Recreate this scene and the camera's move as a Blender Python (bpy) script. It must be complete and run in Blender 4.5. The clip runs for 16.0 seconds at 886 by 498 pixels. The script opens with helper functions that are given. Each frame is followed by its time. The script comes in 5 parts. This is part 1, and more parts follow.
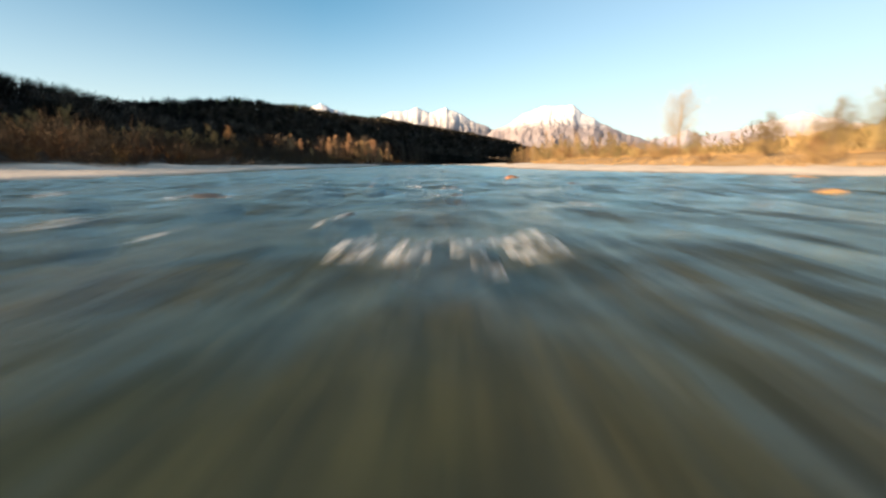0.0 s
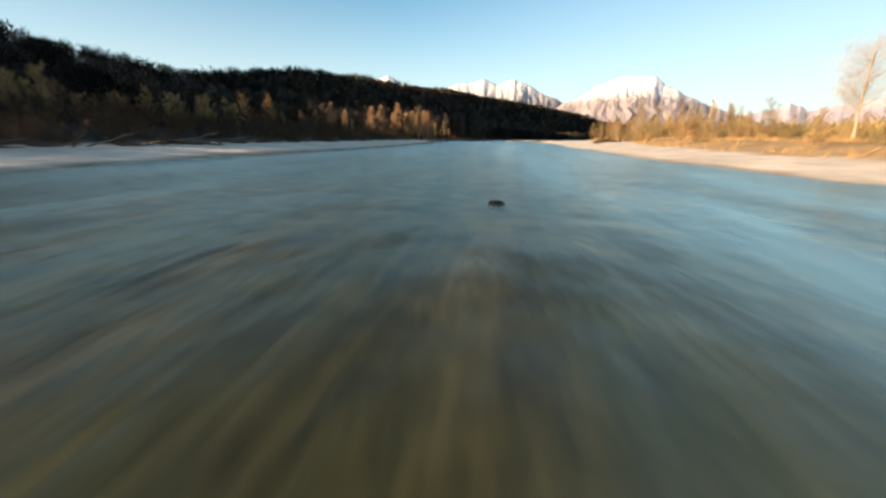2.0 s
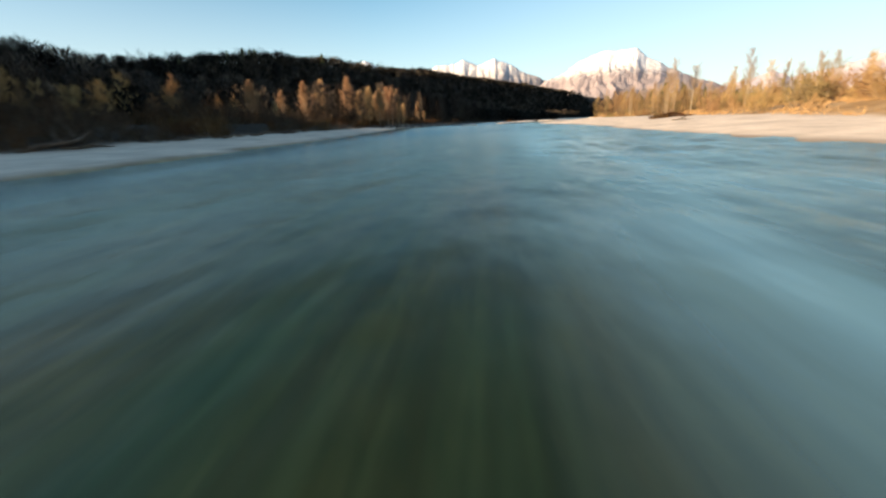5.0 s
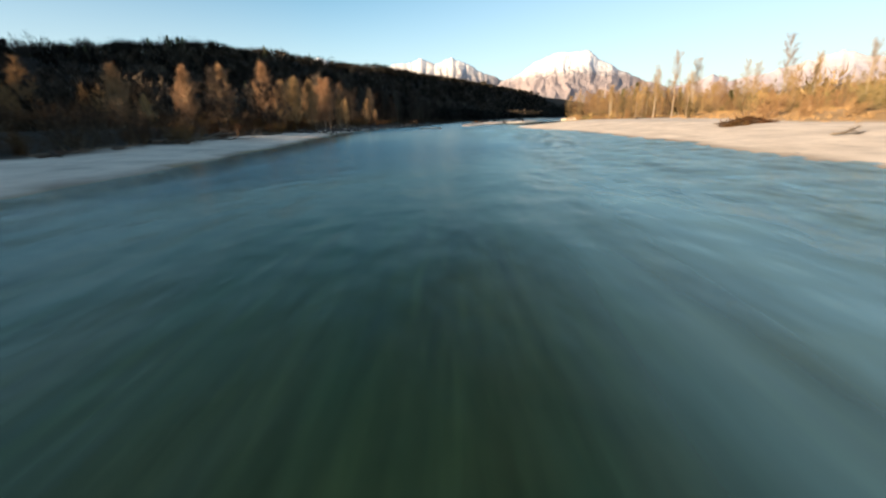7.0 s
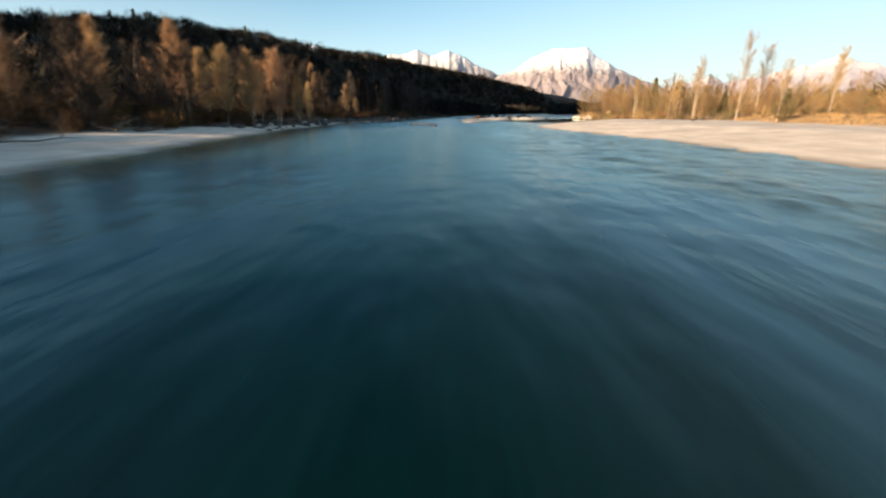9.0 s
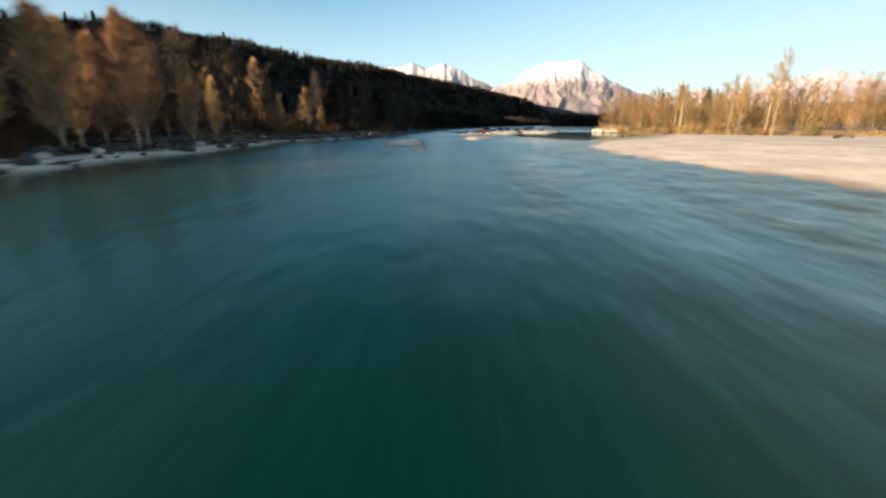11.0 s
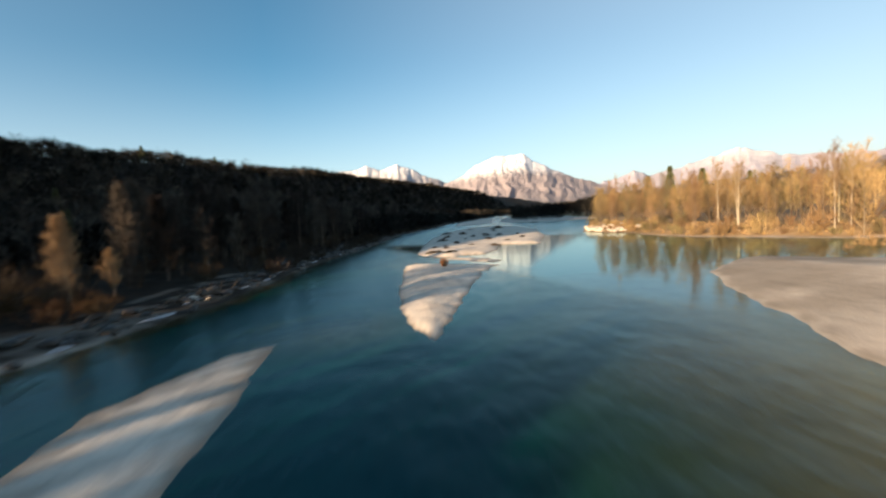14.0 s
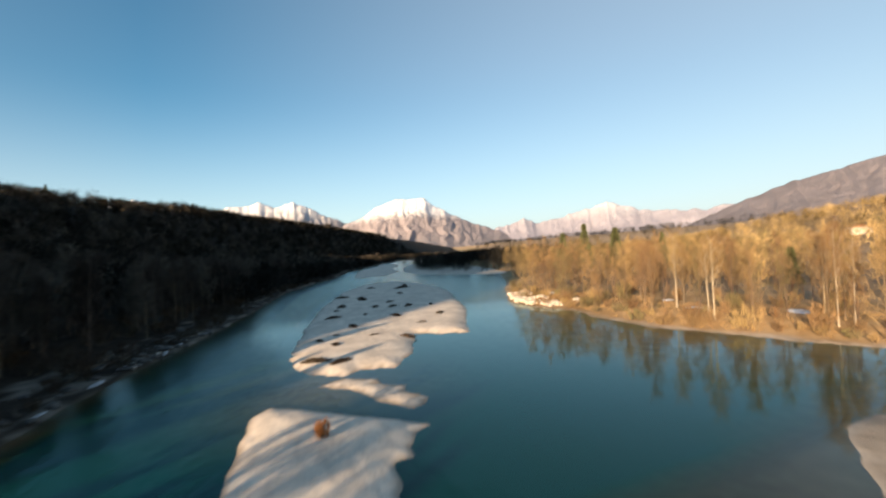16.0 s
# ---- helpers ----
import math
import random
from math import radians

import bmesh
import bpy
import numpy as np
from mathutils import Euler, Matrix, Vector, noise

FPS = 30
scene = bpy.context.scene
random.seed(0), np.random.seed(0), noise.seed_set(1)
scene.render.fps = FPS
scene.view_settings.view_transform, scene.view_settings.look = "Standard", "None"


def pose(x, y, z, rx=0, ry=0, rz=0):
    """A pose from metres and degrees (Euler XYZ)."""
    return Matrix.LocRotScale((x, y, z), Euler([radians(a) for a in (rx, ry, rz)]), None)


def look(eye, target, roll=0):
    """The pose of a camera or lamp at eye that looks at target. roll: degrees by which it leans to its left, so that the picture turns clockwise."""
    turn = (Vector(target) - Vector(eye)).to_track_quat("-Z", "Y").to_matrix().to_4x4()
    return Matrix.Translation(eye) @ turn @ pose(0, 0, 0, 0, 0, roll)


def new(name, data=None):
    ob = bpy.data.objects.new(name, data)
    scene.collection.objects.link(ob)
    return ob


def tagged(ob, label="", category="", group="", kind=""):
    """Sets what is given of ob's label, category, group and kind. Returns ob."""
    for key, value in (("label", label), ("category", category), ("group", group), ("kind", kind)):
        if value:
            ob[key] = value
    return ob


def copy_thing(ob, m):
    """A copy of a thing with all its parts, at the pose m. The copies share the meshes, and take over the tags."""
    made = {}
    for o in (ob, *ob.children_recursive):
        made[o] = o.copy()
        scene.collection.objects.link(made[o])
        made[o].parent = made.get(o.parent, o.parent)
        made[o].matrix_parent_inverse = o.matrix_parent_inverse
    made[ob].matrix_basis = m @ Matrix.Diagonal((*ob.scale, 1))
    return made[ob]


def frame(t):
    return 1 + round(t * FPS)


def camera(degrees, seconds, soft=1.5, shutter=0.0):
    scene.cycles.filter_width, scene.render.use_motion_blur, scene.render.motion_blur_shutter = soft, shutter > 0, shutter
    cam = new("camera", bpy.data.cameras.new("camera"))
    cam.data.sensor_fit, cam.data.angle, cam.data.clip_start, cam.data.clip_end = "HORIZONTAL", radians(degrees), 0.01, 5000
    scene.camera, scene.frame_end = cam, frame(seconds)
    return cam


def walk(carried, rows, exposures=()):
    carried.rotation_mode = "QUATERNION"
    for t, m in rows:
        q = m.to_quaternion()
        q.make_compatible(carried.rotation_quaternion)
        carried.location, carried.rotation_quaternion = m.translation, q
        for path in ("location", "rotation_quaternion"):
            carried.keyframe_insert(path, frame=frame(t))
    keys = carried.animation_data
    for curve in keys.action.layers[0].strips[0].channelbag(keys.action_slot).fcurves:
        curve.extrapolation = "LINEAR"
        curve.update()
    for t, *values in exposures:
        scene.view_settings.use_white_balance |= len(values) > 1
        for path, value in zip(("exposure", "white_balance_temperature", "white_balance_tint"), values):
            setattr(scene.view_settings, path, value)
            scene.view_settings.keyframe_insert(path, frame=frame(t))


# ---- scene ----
cam = camera(93.7, 16.0, soft=2.2, shutter=0.8)
PATH = [
    (0, (0.01, 0.04, 0.78), (-0.004, 9.834, -1.231), -0.03),
    (0.5, (0.36, 8.07, 0.83), (-0.144, 17.850, -1.213), 3.34),
    (1, (0.54, 15.94, 1.05), (-0.338, 25.660, -1.124), 5.77),
    (1.5, (0.51, 23.40, 1.34), (-0.681, 33.047, -0.998), 4.26),
    (2, (0.13, 30.79, 1.62), (-1.290, 40.347, -0.977), 0.86),
    (2.5, (-0.24, 38.12, 1.65), (-1.752, 47.591, -1.188), -1.58),
    (3, (-0.70, 45.43, 1.58), (-2.295, 54.859, -1.357), -3.34),
    (5.5, (-3.88, 84.78, 1.51), (-4.833, 94.302, -1.401), -1.70),
    (6, (-4.49, 92.42, 1.69), (-5.113, 101.975, -1.186), -2.08),
    (6.5, (-5.04, 99.87, 2.04), (-5.407, 109.441, -0.834), -2.03),
    (7, (-5.41, 107.05, 2.34), (-5.648, 116.592, -0.639), -1.61),
    (7.5, (-5.65, 113.99, 2.47), (-5.800, 123.487, -0.658), -0.71),
    (8, (-5.89, 120.83, 2.51), (-5.951, 130.289, -0.730), 0.37),
    (8.5, (-6.10, 127.72, 2.44), (-6.149, 137.199, -0.736), 0.26),
    (11, (-6.01, 168.69, 2.64), (-5.941, 178.268, -0.234), 0.14),
    (11.5, (-5.24, 177.48, 2.78), (-5.139, 187.202, 0.434), -1.31),
    (12, (-4.29, 186.17, 3.09), (-4.158, 196.009, 1.328), -2.51),
    (12.5, (-3.31, 194.60, 3.51), (-3.112, 204.519, 2.211), -2.60),
    (13, (-2.42, 202.92, 4.31), (-2.127, 212.864, 3.339), -2.58),
    (13.5, (-1.71, 211.05, 5.61), (-1.158, 221.003, 4.795), -3.07),
    (14, (-1.10, 218.75, 7.20), (-0.095, 228.666, 6.424), -4.23),
    (14.5, (-0.33, 225.99, 8.89), (1.250, 235.835, 8.167), -4.97),
    (15, (0.75, 232.72, 10.34), (2.953, 242.458, 9.830), -4.74),
    (15.5, (1.96, 238.89, 11.67), (4.775, 248.481, 11.458), -4.14),
    (16, (3.36, 244.64, 12.87), (6.748, 254.044, 12.931), -3.19),
]
walk(cam, [(t, look(eye, target, roll)) for t, eye, target, roll in PATH], exposures=[(0.0, 1.76, 6680, 7), (3.5, 1.76, 6650, 7), (8.0, 1.70, 6480, 7), (12.0, 1.66, 6430, 7), (14.0, 1.60, 6430, 7), (16.0, 1.52, 6400, 7)])

# ---- daylight: low winter sun from behind and to the left ----
SUN_EL, SUN_AZ = 11.2, 231.5          # degrees; azimuth clockwise from +y
sky = bpy.data.worlds.new("sky")
scene.world = sky
sky.use_nodes = True
sky_tex = sky.node_tree.nodes.new("ShaderNodeTexSky")
sky_tex.sky_type, sky_tex.sun_disc = "NISHITA", False
sky_tex.sun_elevation, sky_tex.sun_rotation = radians(SUN_EL), radians(SUN_AZ)
sky_tex.air_density, sky_tex.dust_density, sky_tex.ozone_density = 0.9, 0.15, 0.9
sky_tex.altitude = 1500
sky_back = sky.node_tree.nodes["Background"]
sky_back.inputs["Strength"].default_value = 0.062
sky_rich = sky.node_tree.nodes.new("ShaderNodeHueSaturation")
sky_rich.inputs["Saturation"].default_value = 1.14
sky_tone = sky.node_tree.nodes.new("ShaderNodeVectorMath")      # clear winter air
sky_tone.operation = "MULTIPLY"
sky_tone.inputs[1].default_value = (0.83, 1.17, 1.12)
sky.node_tree.links.new(sky_tex.outputs[0], sky_rich.inputs["Color"])
sky.node_tree.links.new(sky_rich.outputs[0], sky_tone.inputs[0])
sky_way = sky.node_tree.nodes.new("ShaderNodeTexCoord").outputs["Generated"]


def sky_math(op, a, b):
    node = sky.node_tree.nodes.new("ShaderNodeMath")
    node.operation, node.use_clamp = op, True
    for socket, value in zip(node.inputs, (a, b)):
        if isinstance(value, (int, float)):
            socket.default_value = value
        else:
            sky.node_tree.links.new(value, socket)
    return node.outputs[0]


def sky_towards(azimuth):
    """1 in the direction of an azimuth on the horizon, falling to 0 at right angles to it."""
    node = sky.node_tree.nodes.new("ShaderNodeVectorMath")
    node.operation = "DOT_PRODUCT"
    node.inputs[1].default_value = (math.sin(radians(azimuth)), math.cos(radians(azimuth)), 0)
    sky.node_tree.links.new(sky_way, node.inputs[0])
    return sky_math("MAXIMUM", node.outputs["Value"], 0.0)


# haze: thick at the horizon, and thicker down the valley opposite the sun than across it
sky_up = sky.node_tree.nodes.new("ShaderNodeSeparateXYZ")
sky.node_tree.links.new(sky_way, sky_up.inputs[0])
low_haze = sky_math("POWER", sky_math("SUBTRACT", 1.0, sky_math("MULTIPLY", sky_up.outputs[2], 2.8)), 1.75)
side_haze = sky_math("ADD", sky_math("MULTIPLY", sky_towards(75), 0.46), sky_math("MULTIPLY", sky_towards(-100), 0.18))
clear_part = sky_math("MULTIPLY", sky_math("SUBTRACT", 1.0, low_haze), sky_math("SUBTRACT", 1.0, side_haze))
sky_veil = sky.node_tree.nodes.new("ShaderNodeMix")
sky_veil.data_type = "RGBA"
sky_veil.inputs[6].default_value = (4.42, 4.35, 4.4, 1)
sky.node_tree.links.new(clear_part, sky_veil.inputs[0])
sky.node_tree.links.new(sky_tone.outputs[0], sky_veil.inputs[7])
sky.node_tree.links.new(sky_veil.outputs[2], sky_back.inputs["Color"])
sun_data = bpy.data.lights.new("sun", "SUN")
sun_data.energy, sun_data.angle, sun_data.color = 5.3, radians(0.6), (1.0, 0.70, 0.44)
sun = new("sun", sun_data)
sun_from = Vector((math.sin(radians(SUN_AZ)) * math.cos(radians(SUN_EL)), math.cos(radians(SUN_AZ)) * math.cos(radians(SUN_EL)), math.sin(radians(SUN_EL))))
sun.matrix_world = look(sun_from * 100, (0, 0, 0))


# ---- materials ----
def nodes_of(name):
    mat = bpy.data.materials.new(name)
    mat.use_nodes = True
    nt = mat.node_tree
    return mat, nt, nt.nodes["Principled BSDF"]


def add(nt, kind, **values):
    node = nt.nodes.new(kind)
    for key, value in values.items():
        node.inputs[key].default_value = value
    return node


def noise_at(nt, scale, detail=4.0, rough=0.55, stretch=None, coord="Object"):
    tex = add(nt, "ShaderNodeTexNoise", Scale=scale, Detail=detail, Roughness=rough)
    at = nt.nodes.new("ShaderNodeTexCoord").outputs[coord]
    if stretch:
        m = nt.nodes.new("ShaderNodeMapping")
        m.inputs["Scale"].default_value = stretch
        nt.links.new(at, m.inputs["Vector"])
        at = m.outputs[0]
    nt.links.new(at, tex.inputs["Vector"])
    return tex


def ramp(nt, source, stops):
    node = nt.nodes.new("ShaderNodeValToRGB")
    while len(node.color_ramp.elements) < len(stops):
        node.color_ramp.elements.new(0.5)
    for e, (at, color) in zip(node.color_ramp.elements, stops):
        e.position, e.color = at, (*color, 1)
    nt.links.new(source, node.inputs[0])
    return node.outputs[0]


def blend(nt, fac, a, b):
    node = nt.nodes.new("ShaderNodeMix")
    node.data_type = "RGBA"
    for socket, value in ((node.inputs[0], fac), (node.inputs[6], a), (node.inputs[7], b)):
        if isinstance(value, (int, float)):
            socket.default_value = value
        elif isinstance(value, tuple):
            socket.default_value = (*value, 1)
        else:
            nt.links.new(value, socket)
    return node.outputs[2]


def math_node(nt, op, a, b=0.0):
    node = nt.nodes.new("ShaderNodeMath")
    node.operation = op
    for socket, value in zip(node.inputs, (a, b)):
        if isinstance(value, (int, float)):
            socket.default_value = value
        else:
            nt.links.new(value, socket)
    return node.outputs[0]


def bump(nt, height, strength, distance):
    node = add(nt, "ShaderNodeBump", Strength=strength, Distance=distance)
    nt.links.new(height, node.inputs["Height"])
    return node.outputs[0]


def plain(name, c1, c2, coarse, fine, rough=0.85, relief=0.4, relief_depth=0.02, vary=0.0, per_tree=False):
    """Two-scale mottled surface: coarse stains between c1 and c2, fine grain and relief."""
    mat, nt, bsdf = nodes_of(name)
    big, small = noise_at(nt, coarse), noise_at(nt, fine, 6.0)
    color = ramp(nt, big.outputs["Fac"], [(0.32, c1), (0.68, c2)])
    grain = ramp(nt, small.outputs["Fac"], [(0.3, (0.62, 0.62, 0.62)), (0.7, (1.25, 1.25, 1.25))])
    mul = nt.nodes.new("ShaderNodeMix")
    mul.data_type, mul.blend_type = "RGBA", "MULTIPLY"
    mul.inputs[0].default_value = 1.0
    nt.links.new(color, mul.inputs[6])
    nt.links.new(grain, mul.inputs[7])
    out = mul.outputs[2]
    if vary:
        hsv = nt.nodes.new("ShaderNodeHueSaturation")
        rnd = nt.nodes.new("ShaderNodeObjectInfo").outputs["Random"]
        nt.links.new(math_node(nt, "ADD", math_node(nt, "MULTIPLY", rnd, 2 * vary), 1.0 - vary), hsv.inputs["Value"])
        nt.links.new(math_node(nt, "ADD", math_node(nt, "MULTIPLY", rnd, 0.03), 0.485), hsv.inputs["Hue"])
        nt.links.new(out, hsv.inputs["Color"])
        out = hsv.outputs[0]
    if per_tree:
        hsv, tone = nt.nodes.new("ShaderNodeHueSaturation"), nt.nodes.new("ShaderNodeAttribute")
        tone.attribute_name = "tone"
        nt.links.new(tone.outputs["Fac"], hsv.inputs["Value"])
        nt.links.new(out, hsv.inputs["Color"])
        out = hsv.outputs[0]
    nt.links.new(out, bsdf.inputs["Base Color"])
    bsdf.inputs["Roughness"].default_value = rough
    bsdf.inputs["Specular IOR Level"].default_value = 0.04 if rough >= 0.85 else 0.4
    if relief:
        nt.links.new(bump(nt, small.outputs["Fac"], relief, relief_depth), bsdf.inputs["Normal"])
    return mat


BARK = plain("bark_grey_brown", (0.10, 0.075, 0.055), (0.20, 0.155, 0.115), 0.6, 9.0, 0.9, 0.5, 0.02, 0.15)
BARK_PALE = plain("bark_pale", (0.24, 0.195, 0.14), (0.35, 0.295, 0.22), 0.5, 7.0, 0.8, 0.4, 0.02, 0.12)
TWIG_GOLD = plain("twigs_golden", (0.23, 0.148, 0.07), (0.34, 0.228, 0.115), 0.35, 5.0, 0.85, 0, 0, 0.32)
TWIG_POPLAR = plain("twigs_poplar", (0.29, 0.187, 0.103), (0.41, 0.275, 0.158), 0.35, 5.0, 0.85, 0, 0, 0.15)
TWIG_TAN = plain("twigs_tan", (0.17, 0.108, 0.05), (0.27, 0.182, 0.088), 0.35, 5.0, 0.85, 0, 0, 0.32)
TWIG_BRIGHT = plain("dry_leaves_rust", (0.20, 0.085, 0.03), (0.32, 0.14, 0.05), 0.9, 6.0, 0.9, 0)
TWIG_OCHRE = plain("dry_leaves_ochre", (0.15, 0.082, 0.03), (0.24, 0.135, 0.05), 0.9, 6.0, 0.9, 0)
TWIG_PALE = plain("twigs_pale", (0.25, 0.20, 0.155), (0.36, 0.295, 0.23), 0.35, 5.0, 0.85, 0, 0, 0.1)
# brown kept low in tone to carry the left bank's shade
TWIG_BROWN_SHADE = plain("twigs_brown", (0.032, 0.025, 0.019), (0.072, 0.053, 0.039), 0.4, 5.0, 0.9, 0, 0, 0.25)
# dark copy of the sunlit twigs, slope shade included in the colour
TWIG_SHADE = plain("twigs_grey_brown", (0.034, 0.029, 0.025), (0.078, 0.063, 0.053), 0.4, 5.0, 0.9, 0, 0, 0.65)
TWIG_RUST = plain("twigs_rust", (0.058, 0.034, 0.017), (0.11, 0.064, 0.03), 0.8, 6.0, 0.9, 0, 0, 0.2)
TWIG_OLIVE = plain("twigs_olive", (0.12, 0.10, 0.05), (0.20, 0.16, 0.075), 0.5, 5.0, 0.9, 0, 0, 0.2)
NEEDLES = plain("conifer_needles", (0.05, 0.06, 0.022), (0.10, 0.105, 0.038), 0.6, 6.0, 0.8, 0, 0, 0.15)
# near-black: the hillside's shade is put into this base colour
WOODS_SHADE_DARK = plain("far_woods", (0.006, 0.0066, 0.006), (0.025, 0.023, 0.020), 0.10, 0.7, 0.95, 0, per_tree=True)
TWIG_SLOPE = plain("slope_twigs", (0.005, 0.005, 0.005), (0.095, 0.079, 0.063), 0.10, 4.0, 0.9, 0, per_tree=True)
# far-hill copy of the woods, its colour lightened for distance haze
WOODS_HAZED = plain("dry_oak_leaves", (0.028, 0.0235, 0.018), (0.066, 0.054, 0.039), 0.06, 0.7, 0.95, 0, per_tree=True)
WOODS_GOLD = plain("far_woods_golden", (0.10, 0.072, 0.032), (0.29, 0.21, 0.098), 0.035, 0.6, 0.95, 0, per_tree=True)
GRASS = plain("dry_grass", (0.24, 0.155, 0.072), (0.36, 0.245, 0.12), 0.25, 4.0, 0.95, 0)
BOULDER_PALE = plain("limestone_pale", (0.38, 0.335, 0.28), (0.56, 0.505, 0.435), 0.8, 9.0, 0.85, 0.6, 0.03, 0.12)
BOULDER_DARK = plain("stone_dark_wet", (0.025, 0.022, 0.019), (0.075, 0.063, 0.052), 1.2, 9.0, 0.45, 0.6, 0.03, 0.2)
BOULDER_BLACK = plain("stone_black_algae", (0.006, 0.006, 0.005), (0.016, 0.015, 0.012), 1.2, 9.0, 0.9, 0.6, 0.03)
BOULDER_RUST = plain("stone_rusty", (0.27, 0.14, 0.06), (0.40, 0.23, 0.105), 1.5, 9.0, 0.6, 0.6, 0.03, 0.12)
DRIFTWOOD = plain("driftwood_weathered", (0.07, 0.056, 0.045), (0.17, 0.14, 0.11), 0.7, 8.0, 0.9, 0.5, 0.02, 0.25)
FOAM = plain("white_water_foam", (0.72, 0.75, 0.76), (0.88, 0.89, 0.89), 2.0, 14.0, 0.6, 0.5, 0.03)
foam_nt = FOAM.node_tree
foam_gaps = noise_at(foam_nt, 9.0, 4.0, 0.6, (1.0, 0.4, 1.0))
foam_nt.links.new(ramp(foam_nt, foam_gaps.outputs["Fac"], [(0.42, (0.02, 0.02, 0.02)), (0.70, (0.55, 0.55, 0.55))]), foam_nt.nodes["Principled BSDF"].inputs["Alpha"])
PLASTER = plain("plaster_white", (0.66, 0.62, 0.56), (0.78, 0.75, 0.70), 0.4, 6.0, 0.9, 0.2, 0.01)
ROOF_TILE = plain("roof_tiles", (0.26, 0.12, 0.07), (0.36, 0.19, 0.12), 0.6, 6.0, 0.85, 0.4, 0.03)
SNOW_GREY = plain("dirty_snow", (0.26, 0.25, 0.25), (0.42, 0.41, 0.42), 0.9, 6.0, 0.8, 0.3, 0.02)
SNOW = plain("old_snow", (0.72, 0.74, 0.78), (0.86, 0.87, 0.89), 0.6, 6.0, 0.7, 0.3, 0.02)
PANE = plain("window_dark", (0.03, 0.035, 0.04), (0.05, 0.055, 0.06), 1.0, 5.0, 0.15, 0)


def gravel_colors(nt):
    """Pale river gravel: sandy drifts, single stones, moist streaks along the current."""
    drift = noise_at(nt, 0.22, 5.0)
    stones = nt.nodes.new("ShaderNodeTexVoronoi")
    stones.inputs["Scale"].default_value = 5.5
    nt.links.new(nt.nodes.new("ShaderNodeTexCoord").outputs["Object"], stones.inputs["Vector"])
    streak = noise_at(nt, 1.1, 4.0, 0.6, (1.0, 0.22, 1.0))
    base = ramp(nt, drift.outputs["Fac"], [(0.3, (0.52, 0.45, 0.375)), (0.7, (0.78, 0.685, 0.575))])
    patch = noise_at(nt, 0.75, 6.0, 0.65, (1.0, 0.5, 1.0))
    base = blend(nt, ramp(nt, patch.outputs["Fac"], [(0.52, (0, 0, 0)), (0.66, (0.30, 0.30, 0.30))]), base, (0.30, 0.265, 0.225))
    base = blend(nt, math_node(nt, "MULTIPLY", stones.outputs["Color"], 0.27), base, (0.30, 0.28, 0.26))
    base = blend(nt, ramp(nt, streak.outputs["Fac"], [(0.5, (0, 0, 0)), (0.75, (0.5, 0.5, 0.5))]), base, (0.33, 0.29, 0.25))
    lumps = math_node(nt, "ADD", math_node(nt, "MULTIPLY", stones.outputs["Distance"], -0.5), streak.outputs["Fac"])
    return base, lumps


def gravel_material():
    mat, nt, bsdf = nodes_of("river_gravel")
    base, lumps = gravel_colors(nt)
    wet = nt.nodes.new("ShaderNodeAttribute")
    wet.attribute_name = "wet"
    base = blend(nt, wet.outputs["Fac"], base, blend(nt, 0.7, base, (0.17, 0.13, 0.09)))
    nt.links.new(base, bsdf.inputs["Base Color"])
    nt.links.new(bump(nt, lumps, 0.6, 0.06), bsdf.inputs["Normal"])
    bsdf.inputs["Roughness"].default_value = 0.9
    bsdf.inputs["Specular IOR Level"].default_value = 0.1
    return mat


def ground_material():
    """Gravel near the water, stony river bed below it, leaf litter under the woods, straw-coloured grass on the sunny bank."""
    mat, nt, bsdf = nodes_of("river_valley_ground")
    base, lumps = gravel_colors(nt)
    zone = {}
    for key in ("litter", "grass", "deep", "wet"):
        attr = nt.nodes.new("ShaderNodeAttribute")
        attr.attribute_name = key
        zone[key] = attr.outputs["Fac"]
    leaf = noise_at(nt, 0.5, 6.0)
    # woodland shade is put into the litter's near-black colour
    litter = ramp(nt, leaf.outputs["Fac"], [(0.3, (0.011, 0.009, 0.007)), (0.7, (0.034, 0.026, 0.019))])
    straw_noise = noise_at(nt, 0.35, 6.0)
    straw = ramp(nt, straw_noise.outputs["Fac"], [(0.3, (0.23, 0.15, 0.072)), (0.7, (0.38, 0.27, 0.15))])
    bed_noise = noise_at(nt, 0.9, 6.0)
    bed = ramp(nt, bed_noise.outputs["Fac"], [(0.3, (0.12, 0.09, 0.045)), (0.5, (0.26, 0.20, 0.10)), (0.72, (0.46, 0.36, 0.20))])
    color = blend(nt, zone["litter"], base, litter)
    color = blend(nt, zone["grass"], color, straw)
    color = blend(nt, zone["wet"], color, blend(nt, 0.75, color, (0.085, 0.068, 0.048)))
    color = blend(nt, zone["deep"], color, bed)
    nt.links.new(color, bsdf.inputs["Base Color"])
    nt.links.new(bump(nt, lumps, 0.6, 0.06), bsdf.inputs["Normal"])
    bsdf.inputs["Roughness"].default_value = 0.9
    bsdf.inputs["Specular IOR Level"].default_value = 0.1
    return mat


